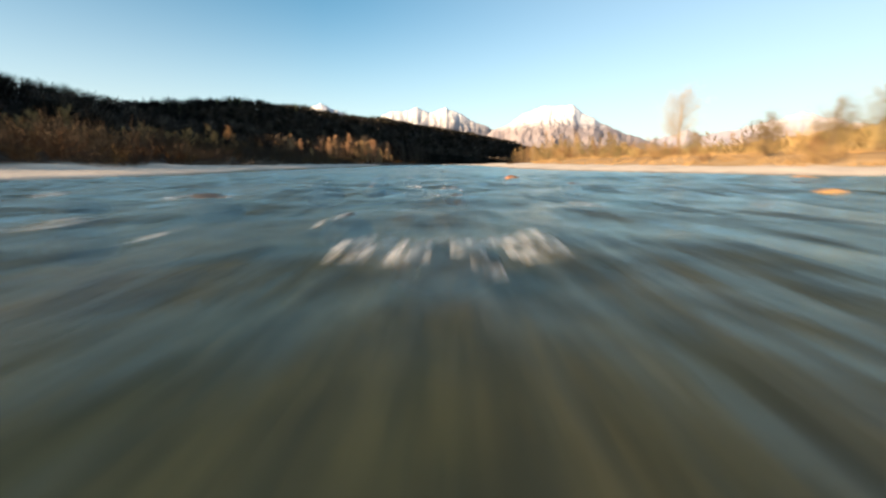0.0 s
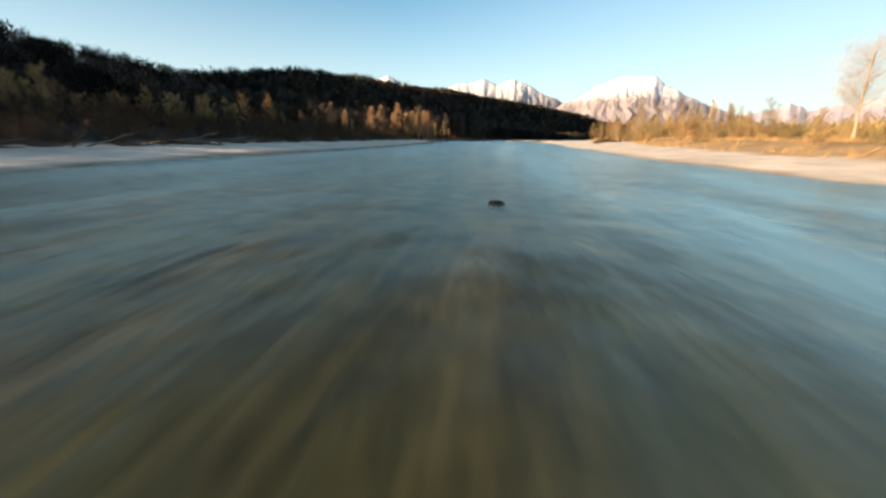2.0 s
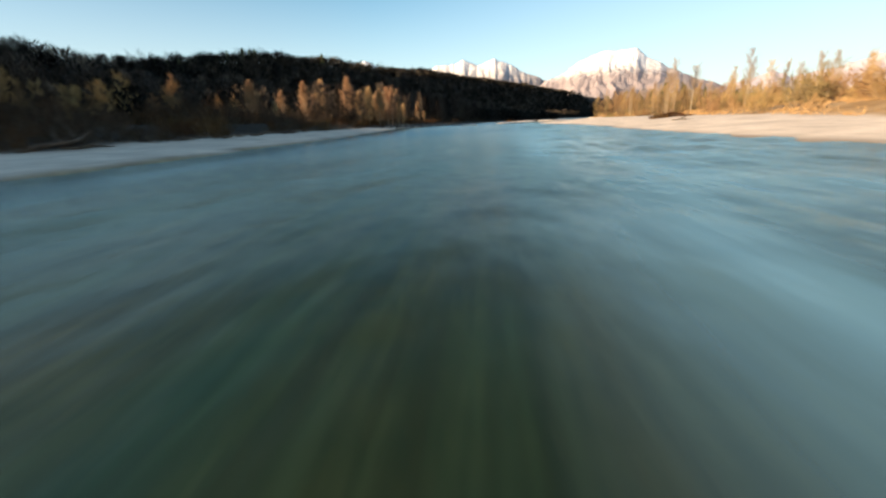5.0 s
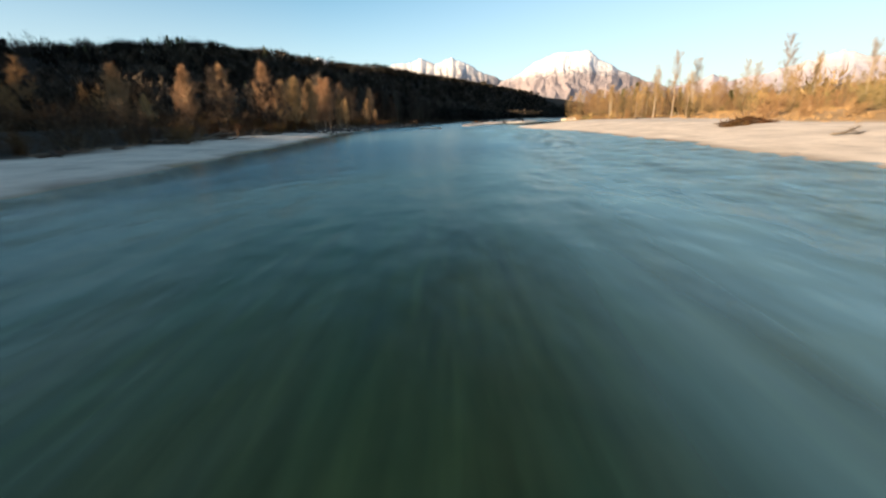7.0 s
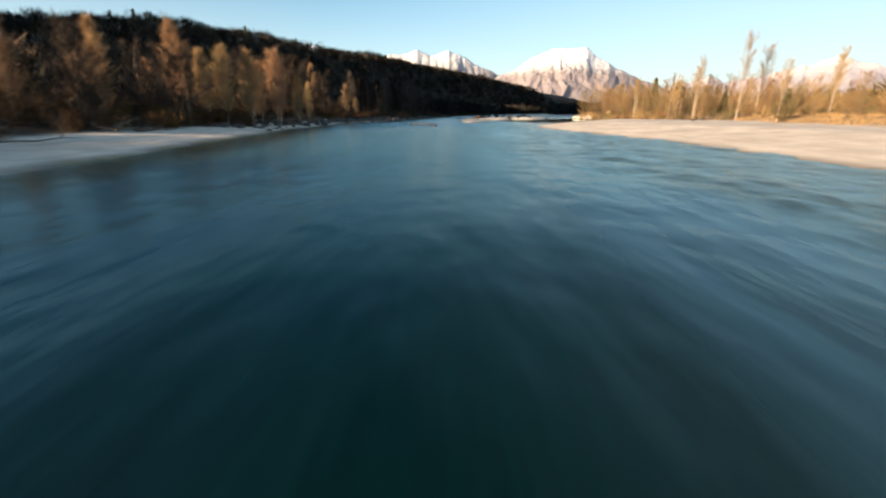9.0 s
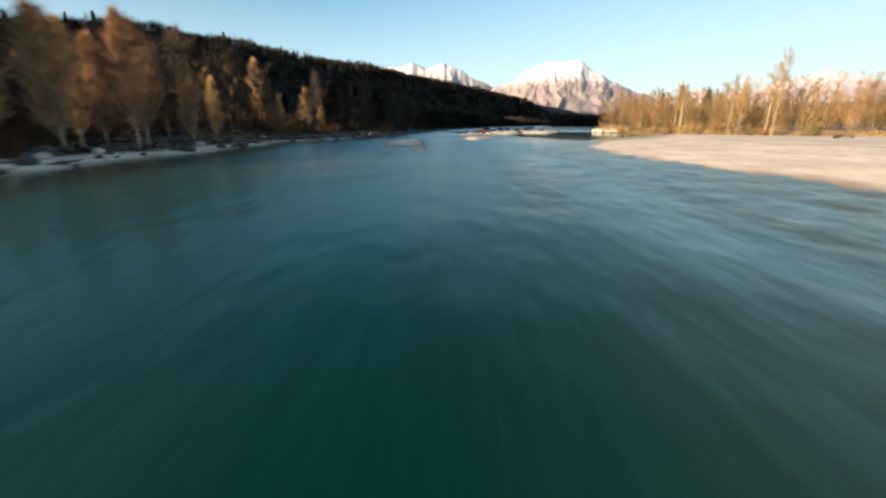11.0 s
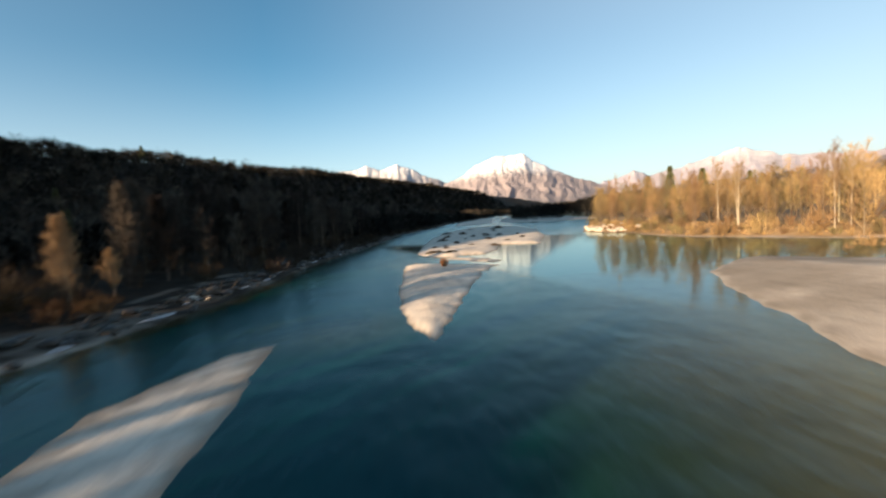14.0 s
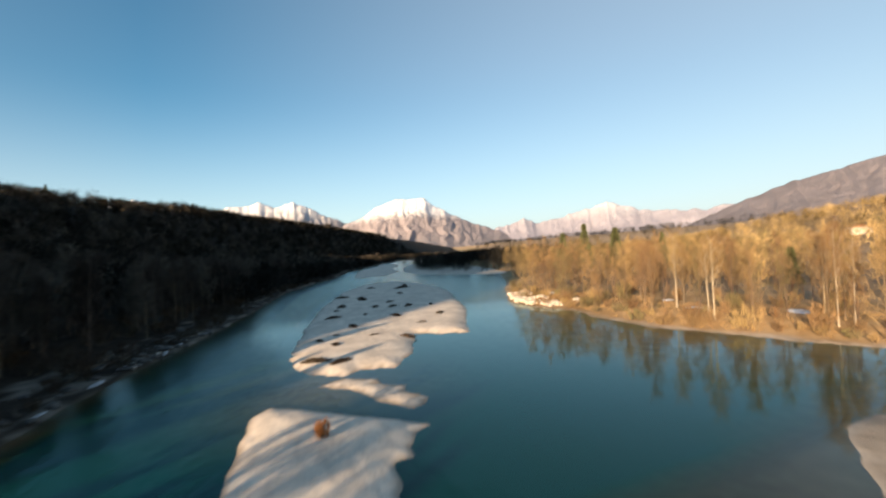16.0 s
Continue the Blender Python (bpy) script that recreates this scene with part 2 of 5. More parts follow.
def water_material():
    """Clear teal river water: tinted see-through body, Fresnel gloss, ripples of three sizes, smoother where it stands."""
    mat, nt, bsdf = nodes_of("river_water")
    out = nt.nodes["Material Output"]
    attr = nt.nodes.new("ShaderNodeAttribute")
    attr.attribute_name = "ripple"
    swell, wave, fine = noise_at(nt, 0.42, 2.0, 0.5, (1.0, 0.5, 1.0)), noise_at(nt, 1.3, 2.0, 0.5, (1.0, 0.5, 1.0)), noise_at(nt, 5.0, 2.0, 0.5, (1.0, 0.5, 1.0))
    height = math_node(nt, "ADD", math_node(nt, "MULTIPLY", swell.outputs["Fac"], 2.6), math_node(nt, "ADD", wave.outputs["Fac"], math_node(nt, "MULTIPLY", fine.outputs["Fac"], 0.14)))
    height = math_node(nt, "MULTIPLY", height, attr.outputs["Fac"])
    normal = bump(nt, height, 1.0, 0.115)
    bsdf.inputs["Roughness"].default_value = 0.6
    bsdf.inputs["Specular IOR Level"].default_value = 0.0
    clear = nt.nodes.new("ShaderNodeBsdfTransparent")
    clear.inputs[0].default_value = (0.80, 0.86, 0.68, 1)
    body = nt.nodes.new("ShaderNodeMixShader")
    depth = nt.nodes.new("ShaderNodeAttribute")
    depth.attribute_name = "depth"
    murk = ramp(nt, depth.outputs["Fac"], [(0.0, (0.15, 0.118, 0.073)), (0.22, (0.048, 0.044, 0.022)), (0.5, (0.019, 0.032, 0.014)), (0.8, (0.0006, 0.028, 0.0215)), (1.0, (0.0008, 0.031, 0.041))])
    cobbles = noise_at(nt, 4.0, 5.0, 0.65, (1.0, 0.07, 1.0))          # dark and pale stones showing through
    stones = nt.nodes.new("ShaderNodeMix")
    stones.data_type, stones.blend_type = "RGBA", "MULTIPLY"
    stony = nt.nodes.new("ShaderNodeAttribute")
    stony.attribute_name = "stony"
    nt.links.new(math_node(nt, "MULTIPLY", math_node(nt, "SUBTRACT", 1.0, depth.outputs["Fac"]), stony.outputs["Fac"]), stones.inputs[0])
    nt.links.new(murk, stones.inputs[6])
    nt.links.new(ramp(nt, cobbles.outputs["Fac"], [(0.36, (0.12, 0.16, 0.15)), (0.5, (0.75, 0.76, 0.72)), (0.66, (1.9, 1.8, 1.65))]), stones.inputs[7])
    murk = stones.outputs[2]
    # pale blue sky sheen painted into the body colour
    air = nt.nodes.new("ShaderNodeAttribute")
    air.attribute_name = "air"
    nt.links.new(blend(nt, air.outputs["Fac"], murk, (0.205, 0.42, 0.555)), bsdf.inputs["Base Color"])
    nt.links.new(math_node(nt, "MINIMUM", math_node(nt, "ADD", math_node(nt, "MULTIPLY", depth.outputs["Fac"], 0.9), 0.26), 0.98), body.inputs[0])
    nt.links.new(clear.outputs[0], body.inputs[1])
    nt.links.new(bsdf.outputs[0], body.inputs[2])
    gloss = nt.nodes.new("ShaderNodeBsdfGlossy")
    nt.links.new(math_node(nt, "ADD", math_node(nt, "MINIMUM", math_node(nt, "MULTIPLY", attr.outputs["Fac"], 0.45), 0.17), 0.06), gloss.inputs["Roughness"])
    gloss.inputs["Color"].default_value = (0.755, 0.94, 1.0, 1)
    fres = nt.nodes.new("ShaderNodeFresnel")
    fres.inputs["IOR"].default_value = 1.32
    nt.links.new(normal, gloss.inputs["Normal"])
    nt.links.new(normal, fres.inputs["Normal"])
    mix = nt.nodes.new("ShaderNodeMixShader")
    hidden = math_node(nt, "SUBTRACT", 1.0, math_node(nt, "MINIMUM", math_node(nt, "MULTIPLY", attr.outputs["Fac"], 0.75), 0.4))    # crests hide the far side of each wave
    nt.links.new(math_node(nt, "MULTIPLY", fres.outputs[0], hidden), mix.inputs[0])
    nt.links.new(body.outputs[0], mix.inputs[1])
    nt.links.new(gloss.outputs[0], mix.inputs[2])
    nt.links.new(mix.outputs[0], out.inputs["Surface"])
    return mat


def mountain_material(name, snow_from, snow_full, rock1, rock2, woods):
    """Bare rock and forest below, both in haze-tinted colours, fresh snow above an uneven line."""
    mat, nt, bsdf = nodes_of(name)
    geo = nt.nodes.new("ShaderNodeNewGeometry")
    xyz = nt.nodes.new("ShaderNodeSeparateXYZ")
    nt.links.new(geo.outputs["Position"], xyz.inputs[0])
    tone = noise_at(nt, 0.006, 8.0, 0.65)
    gully = noise_at(nt, 0.02, 6.0, 0.65, (1.0, 1.0, 0.35))
    rock = ramp(nt, tone.outputs["Fac"], [(0.3, rock1), (0.7, rock2)])
    level = math_node(nt, "ADD", xyz.outputs[2], math_node(nt, "MULTIPLY", math_node(nt, "SUBTRACT", gully.outputs["Fac"], 0.5), 260.0))
    low = math_node(nt, "DIVIDE", math_node(nt, "SUBTRACT", level, 40.0), 140.0)
    rock = blend(nt, ramp(nt, low, [(0.0, (0, 0, 0)), (1.0, (1, 1, 1))]), woods, rock)
    cover = math_node(nt, "DIVIDE", math_node(nt, "SUBTRACT", level, snow_from), snow_full - snow_from)
    nrm = nt.nodes.new("ShaderNodeSeparateXYZ")
    nt.links.new(geo.outputs["Normal"], nrm.inputs[0])
    hold = math_node(nt, "MULTIPLY_ADD", nrm.outputs[2], 2.6)
    hold.node.inputs[2].default_value = -1.3
    cover = math_node(nt, "MULTIPLY", cover, ramp(nt, hold, [(0.0, (0.25, 0.25, 0.25)), (0.6, (1, 1, 1))]))
    color = blend(nt, ramp(nt, cover, [(0.0, (0, 0, 0)), (1.0, (1, 1, 1))]), rock, (0.70, 0.71, 0.74))
    nt.links.new(color, bsdf.inputs["Base Color"])
    nt.links.new(bump(nt, gully.outputs["Fac"], 0.7, 25.0), bsdf.inputs["Normal"])
    bsdf.inputs["Roughness"].default_value = 0.9
    return mat


GRAVEL, GROUND, WATER = gravel_material(), ground_material(), water_material()


# ---- geometry helpers ----
RNG = np.random.default_rng(7)
TABLE = np.random.default_rng(3).random((256, 256))


def vnoise(x, y):
    """Smooth value noise, 0 to 1, one lump per metre."""
    x, y = np.asarray(x, float), np.asarray(y, float)
    i, j = np.floor(x).astype(int), np.floor(y).astype(int)
    u, v = x - i, y - j
    u, v = u * u * (3 - 2 * u), v * v * (3 - 2 * v)
    a, b = TABLE[i % 256, j % 256], TABLE[(i + 1) % 256, j % 256]
    c, d = TABLE[i % 256, (j + 1) % 256], TABLE[(i + 1) % 256, (j + 1) % 256]
    return (a * (1 - u) + b * u) * (1 - v) + (c * (1 - u) + d * u) * v


def fbm(x, y, octaves=4):
    total, amp, norm = 0.0, 1.0, 0.0
    for k in range(octaves):
        total, norm = total + amp * vnoise(x * 2**k + 17.3 * k, y * 2**k - 9.1 * k), norm + amp
        amp *= 0.5
    return total / norm


def smooth(t):
    t = np.clip(t, 0.0, 1.0)
    return t * t * (3 - 2 * t)


def mesh_from(name, verts, faces, material, shade=True):
    me = bpy.data.meshes.new(name)
    verts, faces = np.asarray(verts, np.float32), np.asarray(faces, np.int32)
    me.vertices.add(len(verts))
    me.vertices.foreach_set("co", verts.ravel())
    me.loops.add(faces.size)
    me.loops.foreach_set("vertex_index", faces.ravel())
    me.polygons.add(len(faces))
    me.polygons.foreach_set("loop_start", np.arange(len(faces), dtype=np.int32) * faces.shape[1])
    me.polygons.foreach_set("use_smooth", np.full(len(faces), shade))
    me.materials.append(material)
    me.update(calc_edges=True)
    return me


def set_attr(me, name, values):
    me.attributes.new(name, "FLOAT", "POINT").data.foreach_set("value", np.asarray(values, np.float32).ravel())


def grid_faces(nx, ny):
    a = (np.arange(ny - 1)[:, None] * nx + np.arange(nx - 1)[None, :]).ravel()
    return np.stack([a, a + 1, a + nx + 1, a + nx], 1)


def spread(lo, hi, step, out_lo, out_hi, growth=1.085):
    """Coordinates at even steps from lo to hi, then ever wider out to out_lo and out_hi."""
    mid = list(np.arange(lo, hi + step / 2, step))
    s, x = step, mid[0]
    front = []
    while x > out_lo:
        s *= growth
        x -= s
        front.append(x)
    s, x = step, mid[-1]
    while x < out_hi:
        s *= growth
        x += s
        mid.append(x)
    return np.array(front[::-1] + mid)


def thing(name, label, category, group="", kind="", at=(0, 0, 0)):
    ob = new(name)
    ob.empty_display_size = 0.2
    ob.location = at
    return tagged(ob, label, category, group, kind)


def part(name, me, parent, label=""):
    ob = new(name, me)
    ob.parent = parent
    return tagged(ob, label)


def poly_sdf(poly, x, y):
    """Distance to a closed outline, positive inside."""
    p = np.array(poly, float)
    q = np.roll(p, -1, 0)
    best, inside = np.full(x.shape, 1e9), np.zeros(x.shape, bool)
    for (ax, ay), (bx, by) in zip(p, q):
        ex, ey = bx - ax, by - ay
        t = np.clip(((x - ax) * ex + (y - ay) * ey) / (ex * ex + ey * ey), 0, 1)
        best = np.minimum(best, np.hypot(x - ax - t * ex, y - ay - t * ey))
        cross = ((ay > y) != (by > y)) & (x < (bx - ax) * (y - ay) / (by - ay + 1e-12) + ax)
        inside ^= cross
    return np.where(inside, best, -best)


# ---- plan of the valley: banks, beaches, hills (metres; +y upriver along the flight) ----
def line(y, pairs):
    p = np.array(pairs, float)
    return np.interp(y, p[:, 0], p[:, 1])


LEFT_SHORE = [(-300, -12), (0, -17), (30, -18), (60, -21), (100, -20.5), (150, -23.5), (200, -29), (235, -29), (246, -24), (262, -20), (300, -17), (332, -11), (370, -6), (415, -1), (470, 14), (520, 30), (600, 46), (700, 82), (980, 180), (1400, 420), (2000, 800)]
RIGHT_SHORE = [(-300, 34), (0, 30), (20, 27), (33, 21), (45, 16), (60, 13.4), (100, 12.0), (122, 11.8), (140, 13.4), (160, 14.4), (178, 14.0), (192, 11.6), (204, 10.3), (211, 10.6), (220, 12.0), (226, 14.4), (233, 17.8), (240, 20.8), (249, 24.6), (256, 29), (262, 37), (264, 66), (271, 62), (277, 58.4), (283, 56.7), (292, 52.7), (302, 52), (312, 54), (322, 51), (333, 51.5), (345, 57), (380, 76), (430, 100), (470, 112), (700, 168), (980, 260), (1400, 500), (2000, 900)]
HILL_FOOT = [(-300, -130), (0, -118), (150, -104), (220, -84), (260, -62), (300, -44), (340, -36), (420, -24), (470, -8), (520, 8), (600, 30), (700, 68), (980, 160), (1300, 330), (1700, 600), (4000, 2000)]
HILL_CREST = [(-300, -262), (250, -255), (398, -251), (620, -190), (900, -60), (1300, 150), (1700, 400), (4000, 1800)]
# heights below about y 200 are unseen, set to shape the hill's shadow
HILL_HEIGHT = [(-300, 51), (-124, 51), (-106, 58), (-70, 58), (-55, 53), (-20, 49.5), (5, 46), (14, 48), (44, 48), (49, 51), (58, 51), (62, 31), (86, 31), (110, 34), (130, 46), (150, 52), (178, 50), (200, 46), (218, 39), (253, 38), (300, 39), (398, 41), (425, 46.5), (460, 54), (500, 61), (600, 69), (700, 68), (1000, 72), (1350, 66), (1700, 58), (2200, 42)]
# x along the camera's own path; centres the painted water sheen
CAMERA_LINE = [(0, 0), (45, -0.7), (85, -4), (128, -6), (169, -6), (203, -2.4), (245, 0)]
LAGOON = [(39, 263.5), (44, 256.5), (52, 249), (64, 242), (78, 240), (88, 247), (84, 258), (70, 264), (62, 271), (50, 273)]


def left_of(x, y):
    return line(y, LEFT_SHORE) - x + 1.6 * (fbm(x * 0.0 + 3.0, y * 0.16) - 0.5)


def right_of(x, y):
    return x - line(y, RIGHT_SHORE) + 1.4 * (fbm(x * 0.0 + 8.0, y * 0.2) - 0.5)


def ground_height(x, y):
    dl, dr = left_of(x, y), right_of(x, y)
    pool = poly_sdf(LAGOON, x, y)
    dr = np.where(pool > -12, np.minimum(dr, -pool), dr)
    reach = np.minimum(-dl, -dr)
    most = line(y, [(0, 0.64), (34, 0.64), (44, 0.8), (75, 1.15), (100, 1.2), (118, 1.5), (142, 1.75), (150, 1.75), (168, 1.72), (185, 1.95), (212, 2.3), (236, 1.85), (270, 1.85), (330, 1.2), (450, 0.7)])
    bed = -np.minimum(most, 0.02 + np.where(dl > dr, line(y, [(225, 0.24), (245, 0.6)]), line(y, [(195, 0.07), (205, 0.125), (228, 0.10), (242, 0.06), (262, 0.05)])) * np.maximum(reach, 0) ** 1.1) + 0.18 * (fbm(x * 0.35, y * 0.22) - 0.5)
    shoal = np.exp(-(((x + 14.5) / 5.5) ** 2) - ((y - 207) / 15) ** 2)
    bed = bed * (1 - shoal) - 0.16 * shoal
    shoal = np.exp(-(((x + 7) / 5.5) ** 2) - ((y - 248) / 5) ** 2)
    bed = bed * (1 - shoal) - 0.5 * shoal
    shoal = np.exp(-(((x - 6) / 9) ** 2) - ((y - 288) / 9) ** 2)
    bed = bed * (1 - shoal) - 0.15 * shoal
    uneven = fbm(x * 0.3, y * 0.3) - 0.5
    left = 0.05 + 0.12 * smooth(dl / 0.8) + 0.055 * np.minimum(dl, 12) + 1.3 * smooth((dl - 9) / 14) + uneven * np.minimum(0.1 + dl * 0.03, 0.8)
    foot, crest = line(y, HILL_FOOT), line(y, HILL_CREST)
    up = (foot - x) / np.maximum(foot - crest, 60)
    hill = line(y, HILL_HEIGHT) * (smooth(up) ** 2 + 0.10 * np.clip(up - 1, 0, 2)) + 9 * smooth(up * 2) * (fbm(x * 0.011, y * 0.011) - 0.5)
    # two unseen back ridges, added to cast shade on slope and far bank
    hill = hill + 66 * smooth((-x - 298) / 40) * smooth((y - 49) / 7) * (1 - smooth((y - 195) / 45))
    hill = hill + 62 * smooth((-x - 400) / 40) * smooth((y - 49) / 7) * (1 - smooth((y - 195) / 45))
    left = left + hill * (dl > 0)
    wide = line(y, [(0, 6), (60, 7), (105, 10), (160, 19), (190, 32), (213, 38), (240, 40), (262, 1.5), (300, 1.0), (500, 1.0)])
    beach = 0.07 * np.minimum(dr, wide)
    right = 0.05 + np.minimum(beach, 1.0) + 1.1 * smooth((dr - wide) / 8) + uneven * np.minimum(0.03 + np.maximum(dr - wide, 0) * 0.05, 0.9)
    far = smooth((x - line(y, [(0, 110), (300, 120), (420, 190), (700, 420)])) / 330)
    right = right + far * 34 + 7 * far * (fbm(x * 0.012 + 5, y * 0.012) - 0.5)
    return np.where(dl > 0, left, np.where(dr > 0, right, bed)), dl, dr, wide


def ground():
    xs = spread(-42, 60, 1.0, -4600, 4600)
    ys = spread(-6, 330, 1.1, -3000, 4700)
    x, y = (a.ravel() for a in np.meshgrid(xs, ys))
    z, dl, dr, wide = ground_height(x, y)
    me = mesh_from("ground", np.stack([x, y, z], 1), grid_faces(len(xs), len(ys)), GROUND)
    wander = 3.0 * (fbm(x * 0.2 + 40, y * 0.2) - 0.5)
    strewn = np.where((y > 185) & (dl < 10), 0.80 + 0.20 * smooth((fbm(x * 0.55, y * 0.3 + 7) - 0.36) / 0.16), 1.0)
    # the same shade-dark litter colour, run out below the left waterline
    dark_margin = smooth((y - 222) / 10) * smooth((dl + 7) / 2) * (dl > dr)
    set_attr(me, "litter", np.where(dl <= 0, dark_margin, 0) + np.where(dl > 0, strewn * smooth((dl + wander - line(y, [(150, 9), (184, 8.5), (197, 4), (207, 2), (236, 0), (260, -2)])) / 2.5), np.where(dr > 0, smooth((dr + wander - wide - 22) / 30) * 0.6, 0)))
    set_attr(me, "grass", np.where(dr > 0, smooth((dr + wander - wide + 2.2 * (y > 262)) / 2.5) * (1 - 0.5 * smooth((dr - wide - 22) / 30)), 0))
    sandy = (dr <= 0) * (dr > dl) * smooth((y - 195) / 12) * (1 - smooth((y - 275) / 10))    # clean sand under the shallows off the wide beach
    set_attr(me, "deep", np.where(dl > dr, smooth((-z + 0.02) / 0.06) * (1 - dark_margin), smooth((-z - 0.12) / 0.5) * (1 - 0.5 * sandy)))
    # damp gravel plus tree shade on the spit, both darkened into the colour
    damp_shade = 0.8 * smooth((y - 232) / 10) * (1 - smooth((y - 263) / 3)) * (dr > 0) * (1 - smooth((dr - 6) / 10)) * smooth((fbm(x * 0.16, y * 0.16 + 5) - 0.25) / 0.3)
    set_attr(me, "wet", (1 - 0.6 * sandy) * np.maximum(damp_shade, 1 - smooth((z + 0.10 * (fbm(x * 0.4, y * 0.25) - 0.5) - 0.02) / 0.13)))
    tagged(new("ground", me), "river valley floor of pale gravel, dry grass and leaf litter", "ground", kind="structure")


def currents(x, y):
    """How rapid, how still and how choppy the water is."""
    rapid = 1 - smooth((y - 18) / 26)
    still = smooth((x - 9 + (y - 250) * 0.25) / 10) * smooth((y - 228) / 22) * (1 - smooth((y - 318) / 40))
    side = smooth((x + 4) / 7)                                      # the branch beside the wooded bank keeps running
    calm = np.maximum(still, smooth((y - 218) / 26) * (0.15 + 0.50 * side))
    calm = np.maximum(calm * (1 - 0.8 * smooth((y - 300) / 40)), still)
    chop = smooth((x + 5) / 9) * smooth((y - 70) / 30) * (1 - calm)
    return rapid, calm, chop


def water_height(x, y):
    rapid, calm, chop = currents(x, y)
    amp = (0.012 + 0.14 * rapid + 0.11 * chop) * (1 - calm) + 0.001
    z = amp * ((fbm(x * 0.75, y * 0.9, 3) - 0.5) * 2 + 0.9 * (1 - np.abs(2 * fbm(x * 0.4 + 31, y * 0.6, 2) - 1) ** 0.7 - 0.35))
    return np.where((x > -60) & (x < 60) & (y < 420), z, 0.0)


def water():
    xs = spread(-26, 24, 0.5, -400, 900, 1.12)
    ys = spread(-3, 240, 0.55, -300, 2000, 1.12)
    x, y = (a.ravel() for a in np.meshgrid(xs, ys))
    rapid, calm, chop = currents(x, y)
    z = water_height(x, y)
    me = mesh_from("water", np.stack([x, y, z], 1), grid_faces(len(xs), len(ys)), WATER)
    bed = ground_height(x, y)[0]
    lee = smooth((left_of(x, y) + 8) / 7) * smooth((y - 30) / 30)    # smoother water along the shaded beach
    set_attr(me, "ripple", (line(y, [(20, 0.6), (110, 0.5), (150, 0.40)]) + 0.6 * rapid + 0.6 * chop) * (1 - 0.95 * calm) * (1 - 0.55 * lee))
    stir = fbm(x * 0.55, y * 0.10 + 3, 4)
    off = x - line(y, CAMERA_LINE)                                      # painted sky sheen: none below the camera's path, growing to both sides
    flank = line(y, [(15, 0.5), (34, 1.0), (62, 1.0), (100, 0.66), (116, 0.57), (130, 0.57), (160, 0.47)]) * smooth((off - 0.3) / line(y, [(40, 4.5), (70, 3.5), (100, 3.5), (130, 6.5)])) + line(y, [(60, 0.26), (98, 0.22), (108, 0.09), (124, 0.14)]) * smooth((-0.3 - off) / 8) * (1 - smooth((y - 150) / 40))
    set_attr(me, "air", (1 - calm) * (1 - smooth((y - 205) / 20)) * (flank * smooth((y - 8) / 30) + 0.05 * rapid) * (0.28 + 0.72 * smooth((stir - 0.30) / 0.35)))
    streaks = 0.52 * (fbm(x * 0.9 + 11, y * 0.14, 4) - 0.5) * (1 - smooth((y - 90) / 40))
    set_attr(me, "depth", np.clip(0.5 * (-bed - 0.15) + streaks, 0, 1))
    set_attr(me, "stony", 1 - 0.75 * smooth((y - 175) / 30))
    tagged(new("river_water", me), "clear teal river water rippling over a stony bed", "water", kind="structure")


# ---- gravel bars standing out of the river ----
BAR_A = [(0.4, 241.5), (-0.7, 246.7), (-1.6, 252), (-1.6, 262), (-1.1, 271.5), (-0.6, 282.5), (0.8, 284.4), (4.5, 281.6), (7.8, 278.5), (10.1, 276.6), (12.3, 274.5), (11, 273.6), (9.9, 271.9), (9.9, 270.4), (8.6, 270), (8.2, 267), (6.6, 262.7), (4.6, 256), (3.0, 251), (1.4, 245.2)]
BAR_B = [(3.3, 294.6), (2.5, 302.5), (4.1, 321.4), (9.7, 357), (20, 400), (33, 430), (47, 436), (53, 415), (51, 376), (39, 331), (33, 316), (28.6, 305), (24.6, 306.7), (21.1, 309.5), (17, 297), (13.7, 291.3), (9.9, 292.6), (7.9, 290.6)]
BAR_B_SPIT = [(4.9, 288.5), (7.9, 290.4), (9.9, 288.8), (11.0, 288.2), (10.6, 286.6), (13.2, 284.6), (12.3, 283.1), (14.2, 280.4), (13.6, 278.6), (12.1, 278.1), (10.3, 280.6), (7.9, 285.6)]
BAR_C = [(-13.4, 219.6), (-13.2, 223.1), (-13.8, 228.4), (-14.7, 237.3), (-11.8, 243.8), (-9.2, 245.3), (-8.0, 228.7), (-7.6, 221.4), (-7.6, 214.7), (-7.4, 211.6), (-8.4, 212.6), (-9.0, 215.6), (-9.3, 219), (-11.2, 222.2)]
BAR_HEAD = [(36, 488), (42, 530), (55, 600), (86, 690), (108, 780), (130, 780), (108, 680), (86, 610), (76, 545), (58, 500)]
BAR_FAR = [(104, 428), (86, 450), (72, 478), (74, 520), (96, 610), (128, 700), (172, 700), (150, 560), (130, 430)]


def bar_height(poly, x, y, high, edge):
    sd = poly_sdf(poly, x, y) + edge * (fbm(x * 0.8 + y * 0.37, y * 0.5 - x * 0.31, 5) - 0.5)
    rise = high * (1 - np.exp(-np.maximum(sd, 0) / 1.3))
    rib = 0.15 * (fbm(x * 0.35 + y * 0.28, (y - x) * 1.6 + 9, 3) - 0.5) * smooth(sd / 1.0)
    lump = 0.07 * (fbm(x * 1.1, y * 1.1, 4) - 0.5) * smooth(sd / 0.7)
    return np.where(sd > 0, rise + 0.004, 0.22 * sd) + rib + lump, sd


